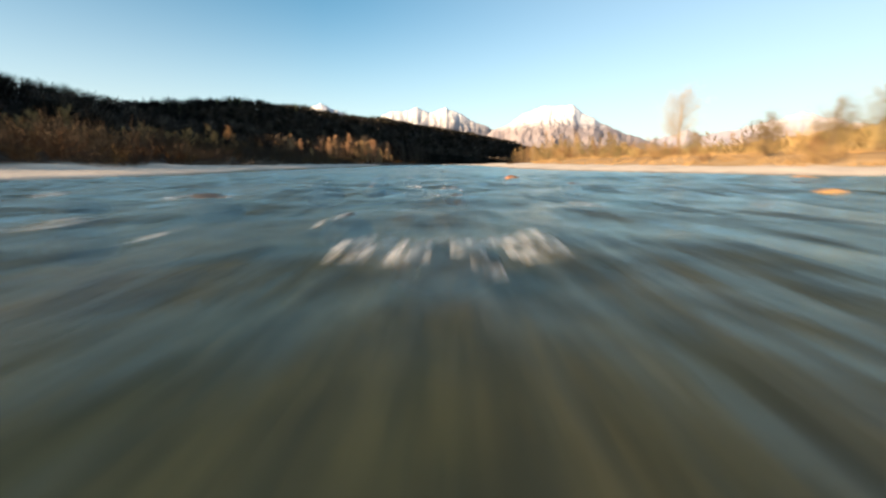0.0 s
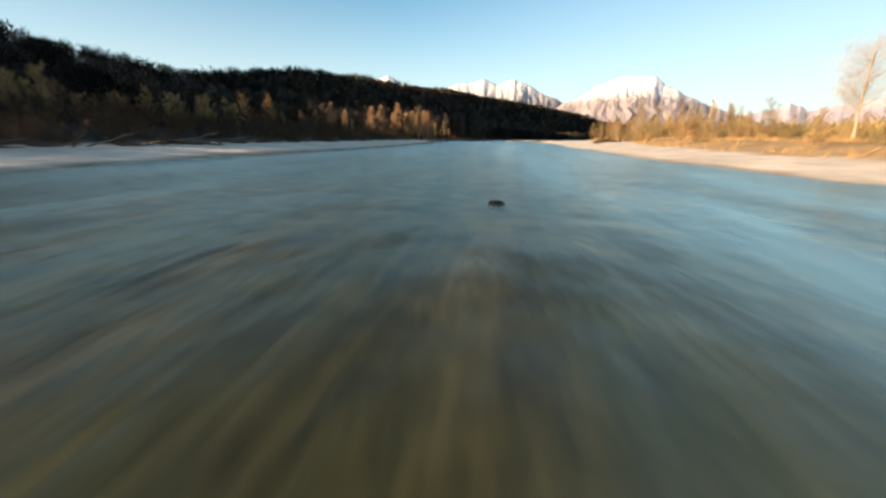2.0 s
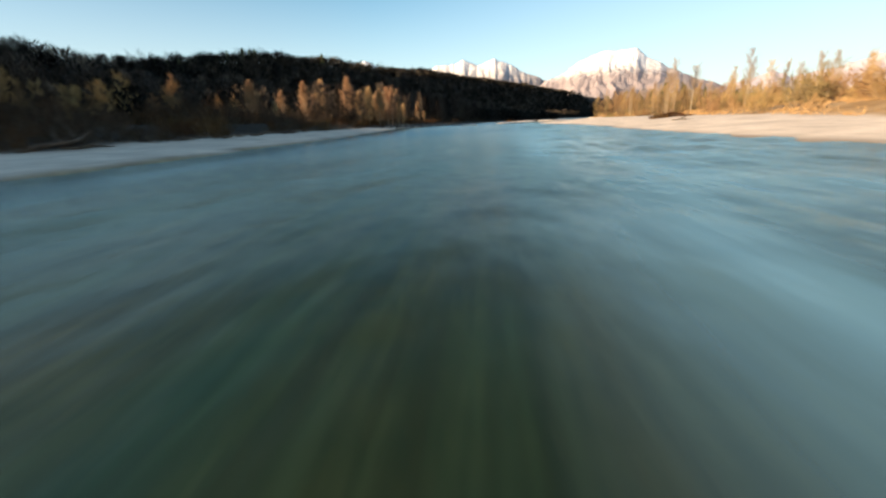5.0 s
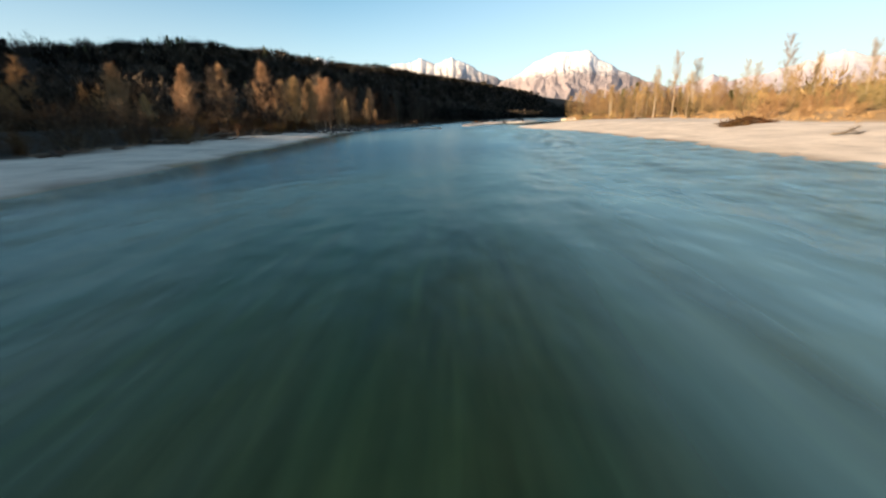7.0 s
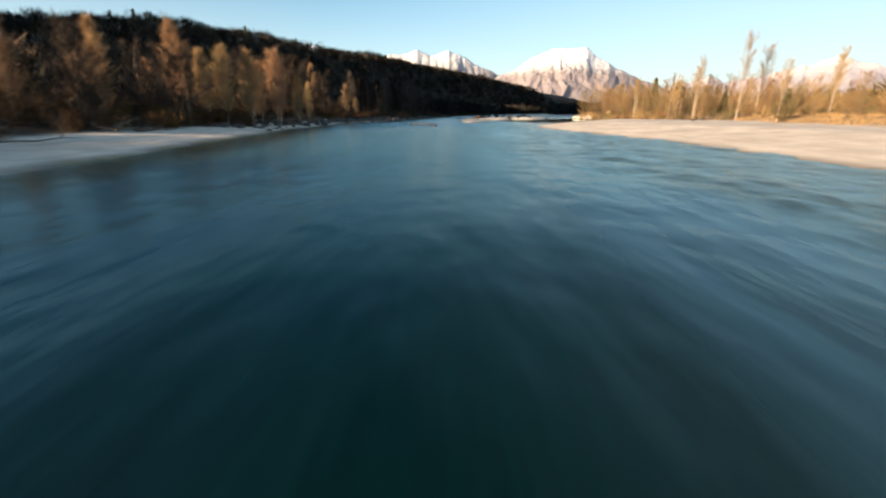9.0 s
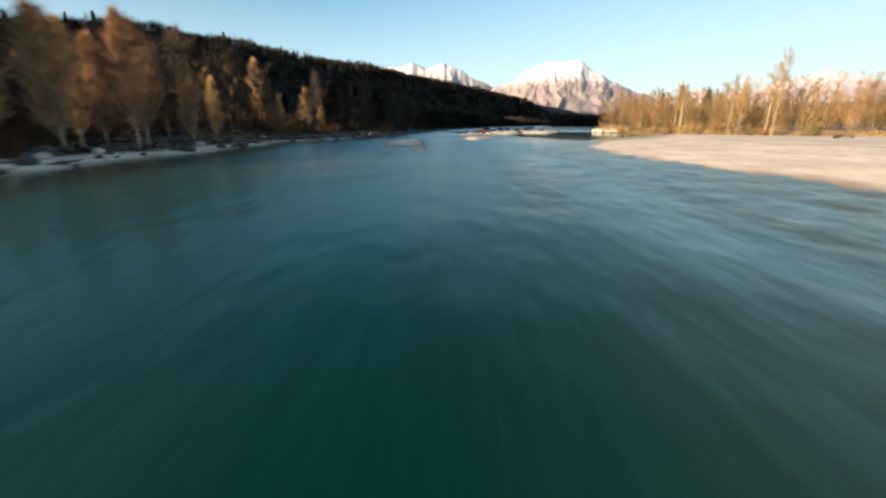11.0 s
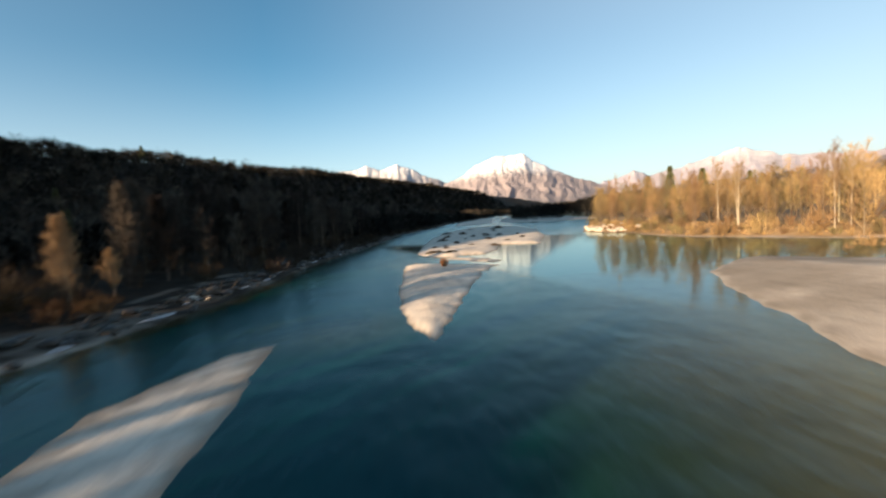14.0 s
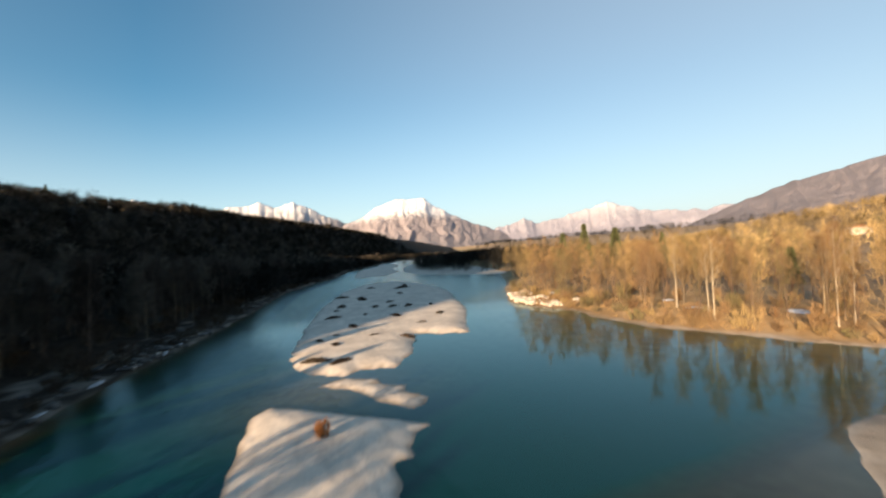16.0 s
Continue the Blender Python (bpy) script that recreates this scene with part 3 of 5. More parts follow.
def gravel_bar(poly, high, edge, step, label):
    p = np.array(poly)
    xs = np.arange(p[:, 0].min() - 3, p[:, 0].max() + 3, step)
    ys = np.arange(p[:, 1].min() - 3, p[:, 1].max() + 3, step * 1.3)
    x, y = (a.ravel() for a in np.meshgrid(xs, ys))
    z, sd = bar_height(poly, x, y, high, edge)
    faces = grid_faces(len(xs), len(ys))
    faces = faces[(sd[faces] > -2.4).any(1)]
    used, flat = np.unique(faces, return_inverse=True)
    me = mesh_from("gravel_bar", np.stack([x, y, z], 1)[used], flat.reshape(-1, 4), GRAVEL)
    set_attr(me, "wet", (1 - smooth((z - 0.01) / 0.11))[used])
    tagged(new("gravel_bar", me), label, "gravel bar", "gravel bars in the river", "structure")


# ---- bare winter trees ----
class Build:
    """Collects tubes and slivers into one mesh."""

    def __init__(self):
        self.v, self.f, self.n = [], [], 0

    def tube(self, pts, radii, sides):
        pts = np.asarray(pts, float)
        axis = np.gradient(pts, axis=0)
        axis /= np.linalg.norm(axis, axis=1, keepdims=True) + 1e-9
        side = np.cross(axis, (0.31, 0.87, 0.38))
        side /= np.linalg.norm(side, axis=1, keepdims=True) + 1e-9
        other = np.cross(axis, side)
        a = np.arange(sides) / sides * 2 * math.pi
        ring = (np.cos(a)[None, :, None] * side[:, None] + np.sin(a)[None, :, None] * other[:, None]) * np.asarray(radii)[:, None, None] + pts[:, None]
        self.v.append(ring.reshape(-1, 3))
        for k in range(len(pts) - 1):
            for s in range(sides):
                p, q = self.n + k * sides + s, self.n + k * sides + (s + 1) % sides
                self.f += [(p, q, q + sides), (p, q + sides, p + sides)]
        self.n += len(pts) * sides

    def slivers(self, base, way, length, width, rng):
        """Thin pointed twigs from base along way."""
        n = len(base)
        way = way / (np.linalg.norm(way, axis=1, keepdims=True) + 1e-9)
        side = np.cross(way, rng.normal(size=(n, 3)))
        side /= np.linalg.norm(side, axis=1, keepdims=True) + 1e-9
        tri = np.stack([base - side * width[:, None] / 2, base + side * width[:, None] / 2, base + way * length[:, None]], 1)
        self.v.append(tri.reshape(-1, 3))
        self.f += (self.n + np.arange(3 * n).reshape(-1, 3)).tolist()
        self.n += 3 * n

    def mesh(self, name, material):
        return mesh_from(name, np.concatenate(self.v), self.f, material)


HABIT = {
    #            limbs  from  to    steep     reach  branches twigs twig length
    "poplar": (46, 0.05, 0.97, (54, 74), 0.29, 6, 6600, 0.085),
    "haze": (20, 0.06, 0.95, (36, 68), 0.29, 6, 2700, 0.092),
    "slender": (22, 0.36, 0.97, (50, 74), 0.25, 7, 4800, 0.06),
    "broad": (16, 0.10, 0.94, (28, 64), 0.34, 6, 2600, 0.11),
}


def tree_meshes(seed, height, habit, bark, twig):
    rng = np.random.default_rng(seed)
    limbs, lo, hi, steep, reach, branches, twigs, twig_len = HABIT[habit]
    wood, crown = Build(), Build()
    ks = np.linspace(0, 1, 7)
    lean = rng.normal(size=2) * (0.006 if habit == "slender" else 0.015) * height
    bend = np.cumsum(rng.normal(size=(7, 2)) * 0.003 * height, 0)
    trunk = np.stack([lean[0] * ks**1.5 + bend[:, 0] * ks, lean[1] * ks**1.5 + bend[:, 1] * ks, ks * height - 0.3 * (ks == 0)], 1)
    r0 = (0.006 if habit == "haze" else 0.0085) * height
    wood.tube(trunk, r0 * (1.08 - ks) ** 0.9 + 0.012 + 0.5 * r0 * (ks == 0), 6)
    anchors, ways, stalks = [], [], []
    for k in range(limbs):
        at = lo + (hi - lo) * (k + rng.random()) / limbs
        base = np.array([np.interp(at, ks, trunk[:, c]) for c in range(3)])
        turn, rise = k * 2.4 + rng.normal() * 0.4, radians(rng.uniform(*steep))
        taper = {"haze": 1.2 - 0.7 * at, "poplar": 0.22 + 0.85 * math.sin(math.pi * min(1.0, 0.14 + 0.92 * at) ** 0.62), "slender": 1.2 - at * 0.6, "broad": 1.15 - 0.75 * at}[habit]
        length = height * reach * taper * rng.uniform(0.75, 1.15)
        way = np.array([math.cos(turn) * math.cos(rise), math.sin(turn) * math.cos(rise), math.sin(rise)])
        pts = [base]
        for s in range(3):
            way = way + np.array([0, 0, 0.14]) + rng.normal(size=3) * 0.08
            way /= np.linalg.norm(way)
            pts.append(pts[-1] + way * length / 3)
        pts = np.array(pts)
        r = r0 * 0.42 * (1.1 - at)
        wood.tube(pts, np.array([1.0, 0.7, 0.45, 0.15]) * r + 0.006, 3)
        for b in range(branches):
            u = rng.uniform(0.25, 1.0) * 2.999
            i = int(u)
            start = pts[i] + (pts[i + 1] - pts[i]) * (u - i)
            bway = way + rng.normal(size=3) * 0.55 + np.array([0, 0, 0.25])
            bway /= np.linalg.norm(bway)
            blen = length * rng.uniform(0.22, 0.5)
            end = start + bway * blen
            stalks.append((start, end))
            m = max(2, int(0.7 * twigs) // (limbs * branches))
            along = rng.uniform(0.1, 1.05, m)
            anchors.append(start + (end - start) * along[:, None])
            ways.append(bway + rng.normal(size=(m, 3)) * 0.55 + np.array([0, 0, 0.25]))
        m = int(0.3 * twigs) // limbs
        u = rng.uniform(0.15, 0.999, m) * 3
        i = u.astype(int)
        anchors.append(pts[i] + (pts[i + 1] - pts[i]) * (u - i)[:, None])
        ways.append(way + rng.normal(size=(m, 3)) * 0.7 + np.array([0, 0, 0.2]))
    start, end = np.array([s for s, _ in stalks]), np.array([e for _, e in stalks])
    wood.slivers(start, end - start, np.linalg.norm(end - start, axis=1), np.full(len(start), 0.05 * height / 14), rng)
    anchors, ways = np.concatenate(anchors), np.concatenate(ways)
    n = len(anchors)
    crown.slivers(anchors, ways, twig_len * height * rng.uniform(0.5, 1.3, n), height / 14 * rng.uniform(0.03, 0.055, n) * {"slender": 0.22, "haze": 0.44, "broad": 1.1, "poplar": 0.95}[habit], rng)
    return wood.mesh("trunk", bark), crown.mesh("crown", twig)


def shrub_meshes(seed, height, wide, stems, twigs, bark, twig, thick=1.0):
    rng = np.random.default_rng(seed)
    wood, crown = Build(), Build()
    anchors, ways = [], []
    for k in range(stems):
        turn = rng.uniform(0, 2 * math.pi)
        out = rng.random() ** 0.6 * wide / 2
        foot = np.array([math.cos(turn) * out * 0.4, math.sin(turn) * out * 0.4, -0.15])
        top = np.array([math.cos(turn) * out, math.sin(turn) * out, height * rng.uniform(0.55, 0.95) * (1 - 0.35 * (2 * out / wide) ** 2)])
        mid = (foot + top) / 2 + rng.normal(size=3) * 0.08 * height
        wood.tube([foot, mid, top], np.array([0.014, 0.010, 0.004]) * height ** 0.7, 3)
        m = twigs // stems
        u = rng.uniform(0.15, 1.0, m)[:, None]
        anchors.append(np.where(u < 0.5, foot + (mid - foot) * u * 2, mid + (top - mid) * (u * 2 - 1)))
        ways.append((top - foot) / height + rng.normal(size=(m, 3)) * 0.55)
    anchors, ways = np.concatenate(anchors), np.concatenate(ways)
    n = len(anchors)
    crown.slivers(anchors, ways, height * rng.uniform(0.12, 0.34, n), height * thick * rng.uniform(0.010, 0.020, n), rng)
    return wood.mesh("stem", bark), crown.mesh("crown", twig)


def conifer_meshes(seed, height):
    rng = np.random.default_rng(seed)
    wood, crown = Build(), Build()
    wood.tube([(0, 0, -0.3), (0.05, 0, height * 0.5), (0, 0.05, height)], [0.014 * height, 0.009 * height, 0.01], 6)
    n = 1500
    at = rng.uniform(0.12, 1.0, n) ** 0.85
    turn = rng.uniform(0, 2 * math.pi, n)
    out = (1.02 - at) * 0.24 * height * rng.uniform(0.25, 1.0, n)
    base = np.stack([np.cos(turn) * out, np.sin(turn) * out, at * height - out * 0.25], 1)
    way = np.stack([np.cos(turn), np.sin(turn), -0.25 + 0.5 * rng.random(n)], 1) + rng.normal(size=(n, 3)) * 0.3
    crown.slivers(base, way, 0.055 * height * rng.uniform(0.6, 1.3, n), 0.022 * height * rng.uniform(0.7, 1.3, n), rng)
    return wood.mesh("trunk", BARK), crown.mesh("crown", NEEDLES)


def ground_z(x, y):
    return float(ground_height(np.array([x], float), np.array([y], float))[0][0])


MADE = {}


def plant(kind, x, y, height, turn=None):
    """Sets one tree or shrub of a kind, scaled to its height; the first of a kind is built, the rest are copies."""
    name, label, category, group, variants, base, maker = KINDS[kind]
    v = int(RNG.integers(variants))
    turn = RNG.uniform(0, 360) if turn is None else turn
    at = pose(x, y, ground_z(x, y), 0, 0, turn)
    if (kind, v) not in MADE:
        ob = thing(name, label, category, group)
        for me in maker(v):
            part(me.name.split(".")[0], me, ob)
        MADE[kind, v] = ob
    else:
        ob = copy_thing(MADE[kind, v], at)
    k, w = height / base, height / base * (1.25 if kind == "lone" else RNG.uniform(0.85, 1.3))
    ob.matrix_basis = at @ Matrix.Diagonal((w, w, k, 1))
    return ob


def plant_top(kind, x, y, top):
    """The same, for a tree whose top stands at a known level above the water."""
    return plant(kind, x, y, max(2.5, 0.88 * (top - ground_z(x, y))))


def round_meshes(seed, height, bark, twig, low=0.3, wide=0.27, twigs=9000, fine=0.5):
    """Tree with a rounded, evenly filled crown of fine twigs on a straight stem."""
    rng = np.random.default_rng(seed)
    wood, crown = Build(), Build()
    r0 = 0.009 * height
    wood.tube([(0, 0, -0.3), (0.01 * height, 0, 0.35 * height), (0, 0.01 * height, 0.7 * height), (0, 0, 0.9 * height)], [1.3 * r0, r0, 0.5 * r0, 0.01], 6)
    mid, tall = (1 + low) / 2 * height, (1 - low) / 2 * height
    anchors, ways = [], []
    for k in range(60):
        d = rng.normal(size=3)
        d /= np.linalg.norm(d)
        tip = np.array([0, 0, mid]) + d * (wide * height, wide * height, 0.93 * tall) * rng.uniform(0.6, 0.95)
        at = np.clip(tip[2] - 0.45 * np.hypot(tip[0], tip[1]) - 0.12 * height, low * 0.7 * height, 0.85 * height)
        root = np.array([0, 0, at])
        bend = (root + tip) / 2 + np.array([0, 0, -0.03 * height]) + rng.normal(size=3) * 0.015 * height
        wood.tube([root, bend, tip], np.array([0.28, 0.18, 0.05]) * r0, 3)
        m = twigs // 60
        u = rng.uniform(0.35, 1.0, m)[:, None]
        p = np.where(u < 0.5, root + (bend - root) * u * 2, bend + (tip - bend) * (u * 2 - 1)) + rng.normal(size=(m, 3)) * 0.035 * height
        anchors.append(p)
        ways.append((p - [0, 0, mid - 0.5 * tall]) / height + rng.normal(size=(m, 3)) * 0.25)
    anchors, ways = np.concatenate(anchors), np.concatenate(ways)
    n = len(anchors)
    crown.slivers(anchors, ways, 0.06 * height * rng.uniform(0.5, 1.3, n), height / 14 * fine * rng.uniform(0.03, 0.055, n), rng)
    return wood.mesh("trunk", bark), crown.mesh("crown", twig)


KINDS = {
    "poplar": ("poplar_tree", "upright bare poplar catching low sun on its pale twigs", "tree", "poplars on the shaded bank", 5, 14.0, lambda v: tree_meshes(100 + v, 14.0, "poplar", BARK_PALE, TWIG_POPLAR)),
    "broad": ("bare_tree", "broad bare tree with brown twigs at the foot of the hill", "tree", "trees under the hill", 4, 14.0, lambda v: tree_meshes(200 + v, 14.0, "broad", BARK, TWIG_GOLD)),
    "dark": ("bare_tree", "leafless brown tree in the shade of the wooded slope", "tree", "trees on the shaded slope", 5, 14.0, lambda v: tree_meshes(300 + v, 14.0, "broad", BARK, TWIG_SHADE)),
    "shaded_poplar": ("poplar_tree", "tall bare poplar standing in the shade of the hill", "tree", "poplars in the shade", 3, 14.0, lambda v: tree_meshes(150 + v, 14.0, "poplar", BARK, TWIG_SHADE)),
    "slender": ("slender_tree", "tall slender leafless tree with a pale sunlit trunk", "tree", "tall trees on the sunny bank", 5, 16.0, lambda v: tree_meshes(400 + v, 16.0, "slender", BARK_PALE, TWIG_TAN)),
    "gold": ("riverside_tree", "leafless tree with golden sunlit twigs on the bank", "tree", "trees on the sunny bank", 6, 14.0, lambda v: tree_meshes(500 + v, 14.0, "haze", BARK, (TWIG_GOLD, TWIG_TAN, TWIG_OLIVE)[v % 3])),
    "lone": ("lone_tree", "lone tall bare tree with an open round crown", "tree", "", 1, 22.0, lambda v: round_meshes(603, 22.0, BARK_PALE, TWIG_PALE, 0.30, 0.25, 9000, 0.24)),
    "round": ("round_tree", "small round-crowned bare tree behind the sunny beach", "tree", "small trees behind the beach", 2, 6.0, lambda v: round_meshes(620 + v, 6.0, BARK, TWIG_OLIVE, 0.12, 0.36, 4500, 0.9)),
    "brushwood": ("brushwood_shrub", "dark leafless brushwood hanging over the shaded bank", "shrub", "brushwood on the shaded bank", 3, 2.0, lambda v: shrub_meshes(950 + v, 2.0, 3.2, 18, 600, BARK, TWIG_BROWN_SHADE, 1.6)),
    "bright_rust": ("rusty_shrub", "rust-coloured bush alone on the pale gravel bar", "shrub", "", 1, 2.0, lambda v: shrub_meshes(1010, 2.0, 3.0, 24, 1400, BARK, TWIG_BRIGHT, 1.8)),
    "orange": ("rusty_shrub", "dense orange-brown shrub at the foot of the poplars", "shrub", "orange shrubs under the poplars", 2, 2.0, lambda v: shrub_meshes(1030 + v, 2.0, 3.4, 24, 1300, BARK, TWIG_OCHRE, 1.5)),
    "conifer": ("conifer_tree", "dark green conifer among leafless trees", "tree", "conifers", 3, 16.0, lambda v: conifer_meshes(700 + v, 16.0)),
    "willow": ("willow_shrub", "leafless golden-brown willow shrub on the gravel bank", "shrub", "shrubs on the sunny bank", 5, 4.0, lambda v: shrub_meshes(800 + v, 4.0, 5.0, 18, 620, BARK, (TWIG_GOLD, TWIG_OLIVE, TWIG_TAN)[v % 3])),
    "thicket": ("thicket_shrub", "dense dark brown leafless thicket above the shaded beach", "shrub", "thicket on the shaded bank", 5, 4.0, lambda v: shrub_meshes(900 + v, 4.0, 6.0, 18, 800, BARK, (TWIG_BROWN_SHADE, TWIG_BROWN_SHADE, TWIG_RUST)[v % 3], 0.7)),
    "rust": ("rusty_shrub", "rust-coloured shrub with dry leaves", "shrub", "rusty shrubs", 3, 2.0, lambda v: shrub_meshes(1000 + v, 2.0, 3.0, 22, 900, BARK, TWIG_RUST)),
}


def scatter(n, box, gap, keep, seed):
    """Up to n places in a box, at least gap apart, where keep(x, y) holds."""
    rng, got = np.random.default_rng(seed), []
    for _ in range(n * 40):
        x, y = rng.uniform(box[0], box[2]), rng.uniform(box[1], box[3])
        if keep(x, y) and all((x - a) ** 2 + (y - b) ** 2 > gap * gap for a, b in got):
            got.append((x, y))
            if len(got) == n:
                break
    return got


def woods(name, label, count, pick, material, seed, tall, slivers, wide):
    """Far leafless wood that nobody could count: one object of many small crowns."""
    rng = np.random.default_rng(seed)
    proto = []
    for k in range(5):
        m = slivers
        turn, u = rng.uniform(0, 2 * math.pi, m), rng.random(m)
        r = np.sqrt(rng.random(m)) * 0.44 * (1.08 - u) ** 0.5 * (0.55 + 0.45 * np.minimum(1, u * 3))
        base = np.stack([np.cos(turn) * r, np.sin(turn) * r, 0.12 + 0.7 * u], 1)
        way = np.stack([np.cos(turn) * 0.55, np.sin(turn) * 0.55, np.full(m, 0.9)], 1) + rng.normal(size=(m, 3)) * 0.35
        way /= np.linalg.norm(way, axis=1, keepdims=True)
        side = np.cross(way, rng.normal(size=(m, 3)))
        side /= np.linalg.norm(side, axis=1, keepdims=True)
        length, width = rng.uniform(0.12, 0.3, m)[:, None], rng.uniform(0.5, 1.3, m)[:, None] * wide
        crown = np.stack([base - side * width, base + side * width, base + way * length], 1).reshape(-1, 3)
        a = np.arange(3) / 3 * 2 * math.pi
        foot = np.stack([0.018 * np.cos(a), 0.018 * np.sin(a), np.full(3, -0.03)], 1)
        stem = np.concatenate([np.stack([foot[i], foot[(i + 1) % 3], (0, 0, 0.75)]) for i in range(3)])
        proto.append(np.concatenate([crown, stem]))
    x, y = pick(rng, count)
    z = ground_height(x, y)[0]
    h = tall[0] + (tall[1] - tall[0]) * fbm(x * 0.03, y * 0.03, 2) * rng.uniform(0.45, 1.45, len(x))
    turn = rng.uniform(0, 2 * math.pi, len(x))
    out, tone = [], []
    for k in range(5):
        s = np.arange(len(x)) % 5 == k
        tone.append(np.repeat(0.3 + 2.2 * rng.random(s.sum()) ** 2, len(proto[k])))
        c, sn, p = np.cos(turn[s])[:, None], np.sin(turn[s])[:, None], proto[k]
        w = h[s][:, None] * np.random.default_rng(seed + k).uniform(0.7, 1.15, s.sum())[:, None]
        out.append(np.stack([(p[None, :, 0] * c - p[None, :, 1] * sn) * w + x[s][:, None], (p[None, :, 0] * sn + p[None, :, 1] * c) * w + y[s][:, None], p[None, :, 2] * h[s][:, None] + z[s][:, None]], 2).reshape(-1, 3))
    verts = np.concatenate(out)
    me = mesh_from(name, verts, np.arange(len(verts)).reshape(-1, 3), material, False)
    set_attr(me, "tone", np.concatenate(tone))
    tagged(new(name, me), label, "woods", kind="stuff")


# ---- mountains on the skyline ----
def mountain(name, label, skyline, dist, depth, material, seed, jag, floor=-60.0):
    """A range whose ridge follows the given bearings and rises (degrees), with spurs and gullies running down towards the river."""
    rng = np.random.default_rng(seed)
    p = np.array(skyline, float)
    na, nd = 340, 100
    az = np.linspace(p[0, 0], p[-1, 0], na)
    el = np.interp(az, p[:, 0], p[:, 1]) + 0.26 * (fbm(az * 1.1 + seed, az * 0 + seed, 5) - 0.5) + jag * (0.35 - np.abs(2 * fbm(az * 0.9, az * 0 + seed * 2.3, 3) - 1))
    t = np.linspace(-1.0, 0.6, nd)
    a, tt = (g.ravel() for g in np.meshgrid(az, t))
    ridge = np.tan(np.radians(np.interp(a, az, el))) * dist
    r = dist + tt * depth
    fall = np.where(tt < 0, (1 + tt) ** 1.15, 1 - tt * 1.2)
    x, y = np.sin(np.radians(a)) * r, np.cos(np.radians(a)) * r
    wx, wy = x + 260 * (fbm(x * 0.003 + 9, y * 0.003) - 0.5), y + 260 * (fbm(x * 0.003, y * 0.003 + 4) - 0.5)
    across = np.radians(a) * dist + 90 * (fbm(wx * 0.006, wy * 0.006, 3) - 0.5)
    spur = 1 - np.abs(2 * fbm(across * 0.0050 + seed * 3.1, wy * 0.0013, 6) - 1)
    side = np.clip(np.abs(tt) * 2.4, 0, 1)
    z = floor + (ridge - floor) * fall * (1 - side * (0.46 * (1 - spur) * (1 + tt * 0.5)) + side * 0.06 * (fbm(x * 0.02, y * 0.02, 4) - 0.5))
    me = mesh_from(name, np.stack([x, y, z], 1), grid_faces(na, nd), material)
    tagged(new(name, me), label, "mountain", kind="structure")


# ---- stones, driftwood, foam, houses ----
def stone_mesh(seed, material, flat=0.7):
    bm = bmesh.new()
    bmesh.ops.create_icosphere(bm, subdivisions=2, radius=0.5)
    off = Vector((seed * 3.7, seed * 1.3, seed * 2.1))
    for v in bm.verts:
        n = noise.noise(v.co * 1.6 + off) * 0.28 + noise.noise(v.co * 4.0 + off) * 0.08
        v.co = v.co * (1 + n)
        v.co.z *= flat
    me = bpy.data.meshes.new("stone")
    bm.to_mesh(me)
    bm.free()
    me.materials.append(material)
    return me


def driftwood_meshes(seed, size, count):
    rng = np.random.default_rng(seed)
    made = []
    for k in range(count):
        b = Build()
        length = size * rng.uniform(0.5, 1.2)
        turn, tilt = rng.normal() * 0.6, rng.uniform(-0.05, 0.22)
        way = np.array([math.cos(turn), math.sin(turn), tilt])
        start = np.array([rng.normal() * size * 0.25, rng.normal() * size * 0.18, 0.06 + 0.05 * k]) - way * length / 2
        start[2] = max(start[2], 0.03)
        pts = np.array([start + way * length * u + rng.normal(size=3) * 0.05 * length * (0.3, 1, 0.4) for u in np.linspace(0, 1, 5)])
        pts[:, 2] = np.maximum(pts[:, 2], 0.02)
        r = size * rng.uniform(0.012, 0.045)
        b.tube(pts, r * np.array([1.0, 0.95, 0.8, 0.6, 0.25]), 6)
        for s in range(4):
            u = rng.integers(1, 4)
            b.tube([pts[u], pts[u] + way * length * 0.12 + rng.normal(size=3) * length * (0.15, 0.15, 0.08) + np.array([0, 0, 0.08 * length])], [r * 0.4, r * 0.1], 4)
        made.append(b.mesh("log", DRIFTWOOD))
    return made


def driftwood(x, y, size, count, seed, turn, label):
    ob = thing("driftwood_pile", label, "driftwood", "driftwood along the river")
    for me in driftwood_meshes(seed, size, count):
        part("log", me, ob)
    z = max([ground_z(x, y)] + [float(bar_height(p, np.array([x]), np.array([y]), h, 0.0)[0][0]) for p, h in ((BAR_A, 0.4), (BAR_B, 0.5))])
    ob.matrix_basis = pose(x, y, z, 0, 0, turn)


# ---- the place ----
ground()
water()
gravel_bar(BAR_A, 0.38, 0.8, 0.3, "pale gravel bar with flood ribs striped by tree shadows")
gravel_bar(BAR_B, 0.50, 1.6, 0.7, "broad pale gravel island strewn with dark brush")
gravel_bar(BAR_B_SPIT, 0.22, 1.3, 0.22, "ragged low gravel spits lit by the sun")
gravel_bar(BAR_C, 0.13, 0.7, 0.25, "thin pale gravel bar barely above the water")
gravel_bar(BAR_HEAD, 0.45, 4.0, 2.0, "long pale gravel bar along the far shaded bank")
gravel_bar(BAR_FAR, 0.6, 3.0, 2.0, "distant pale gravel bar below a dark grove")

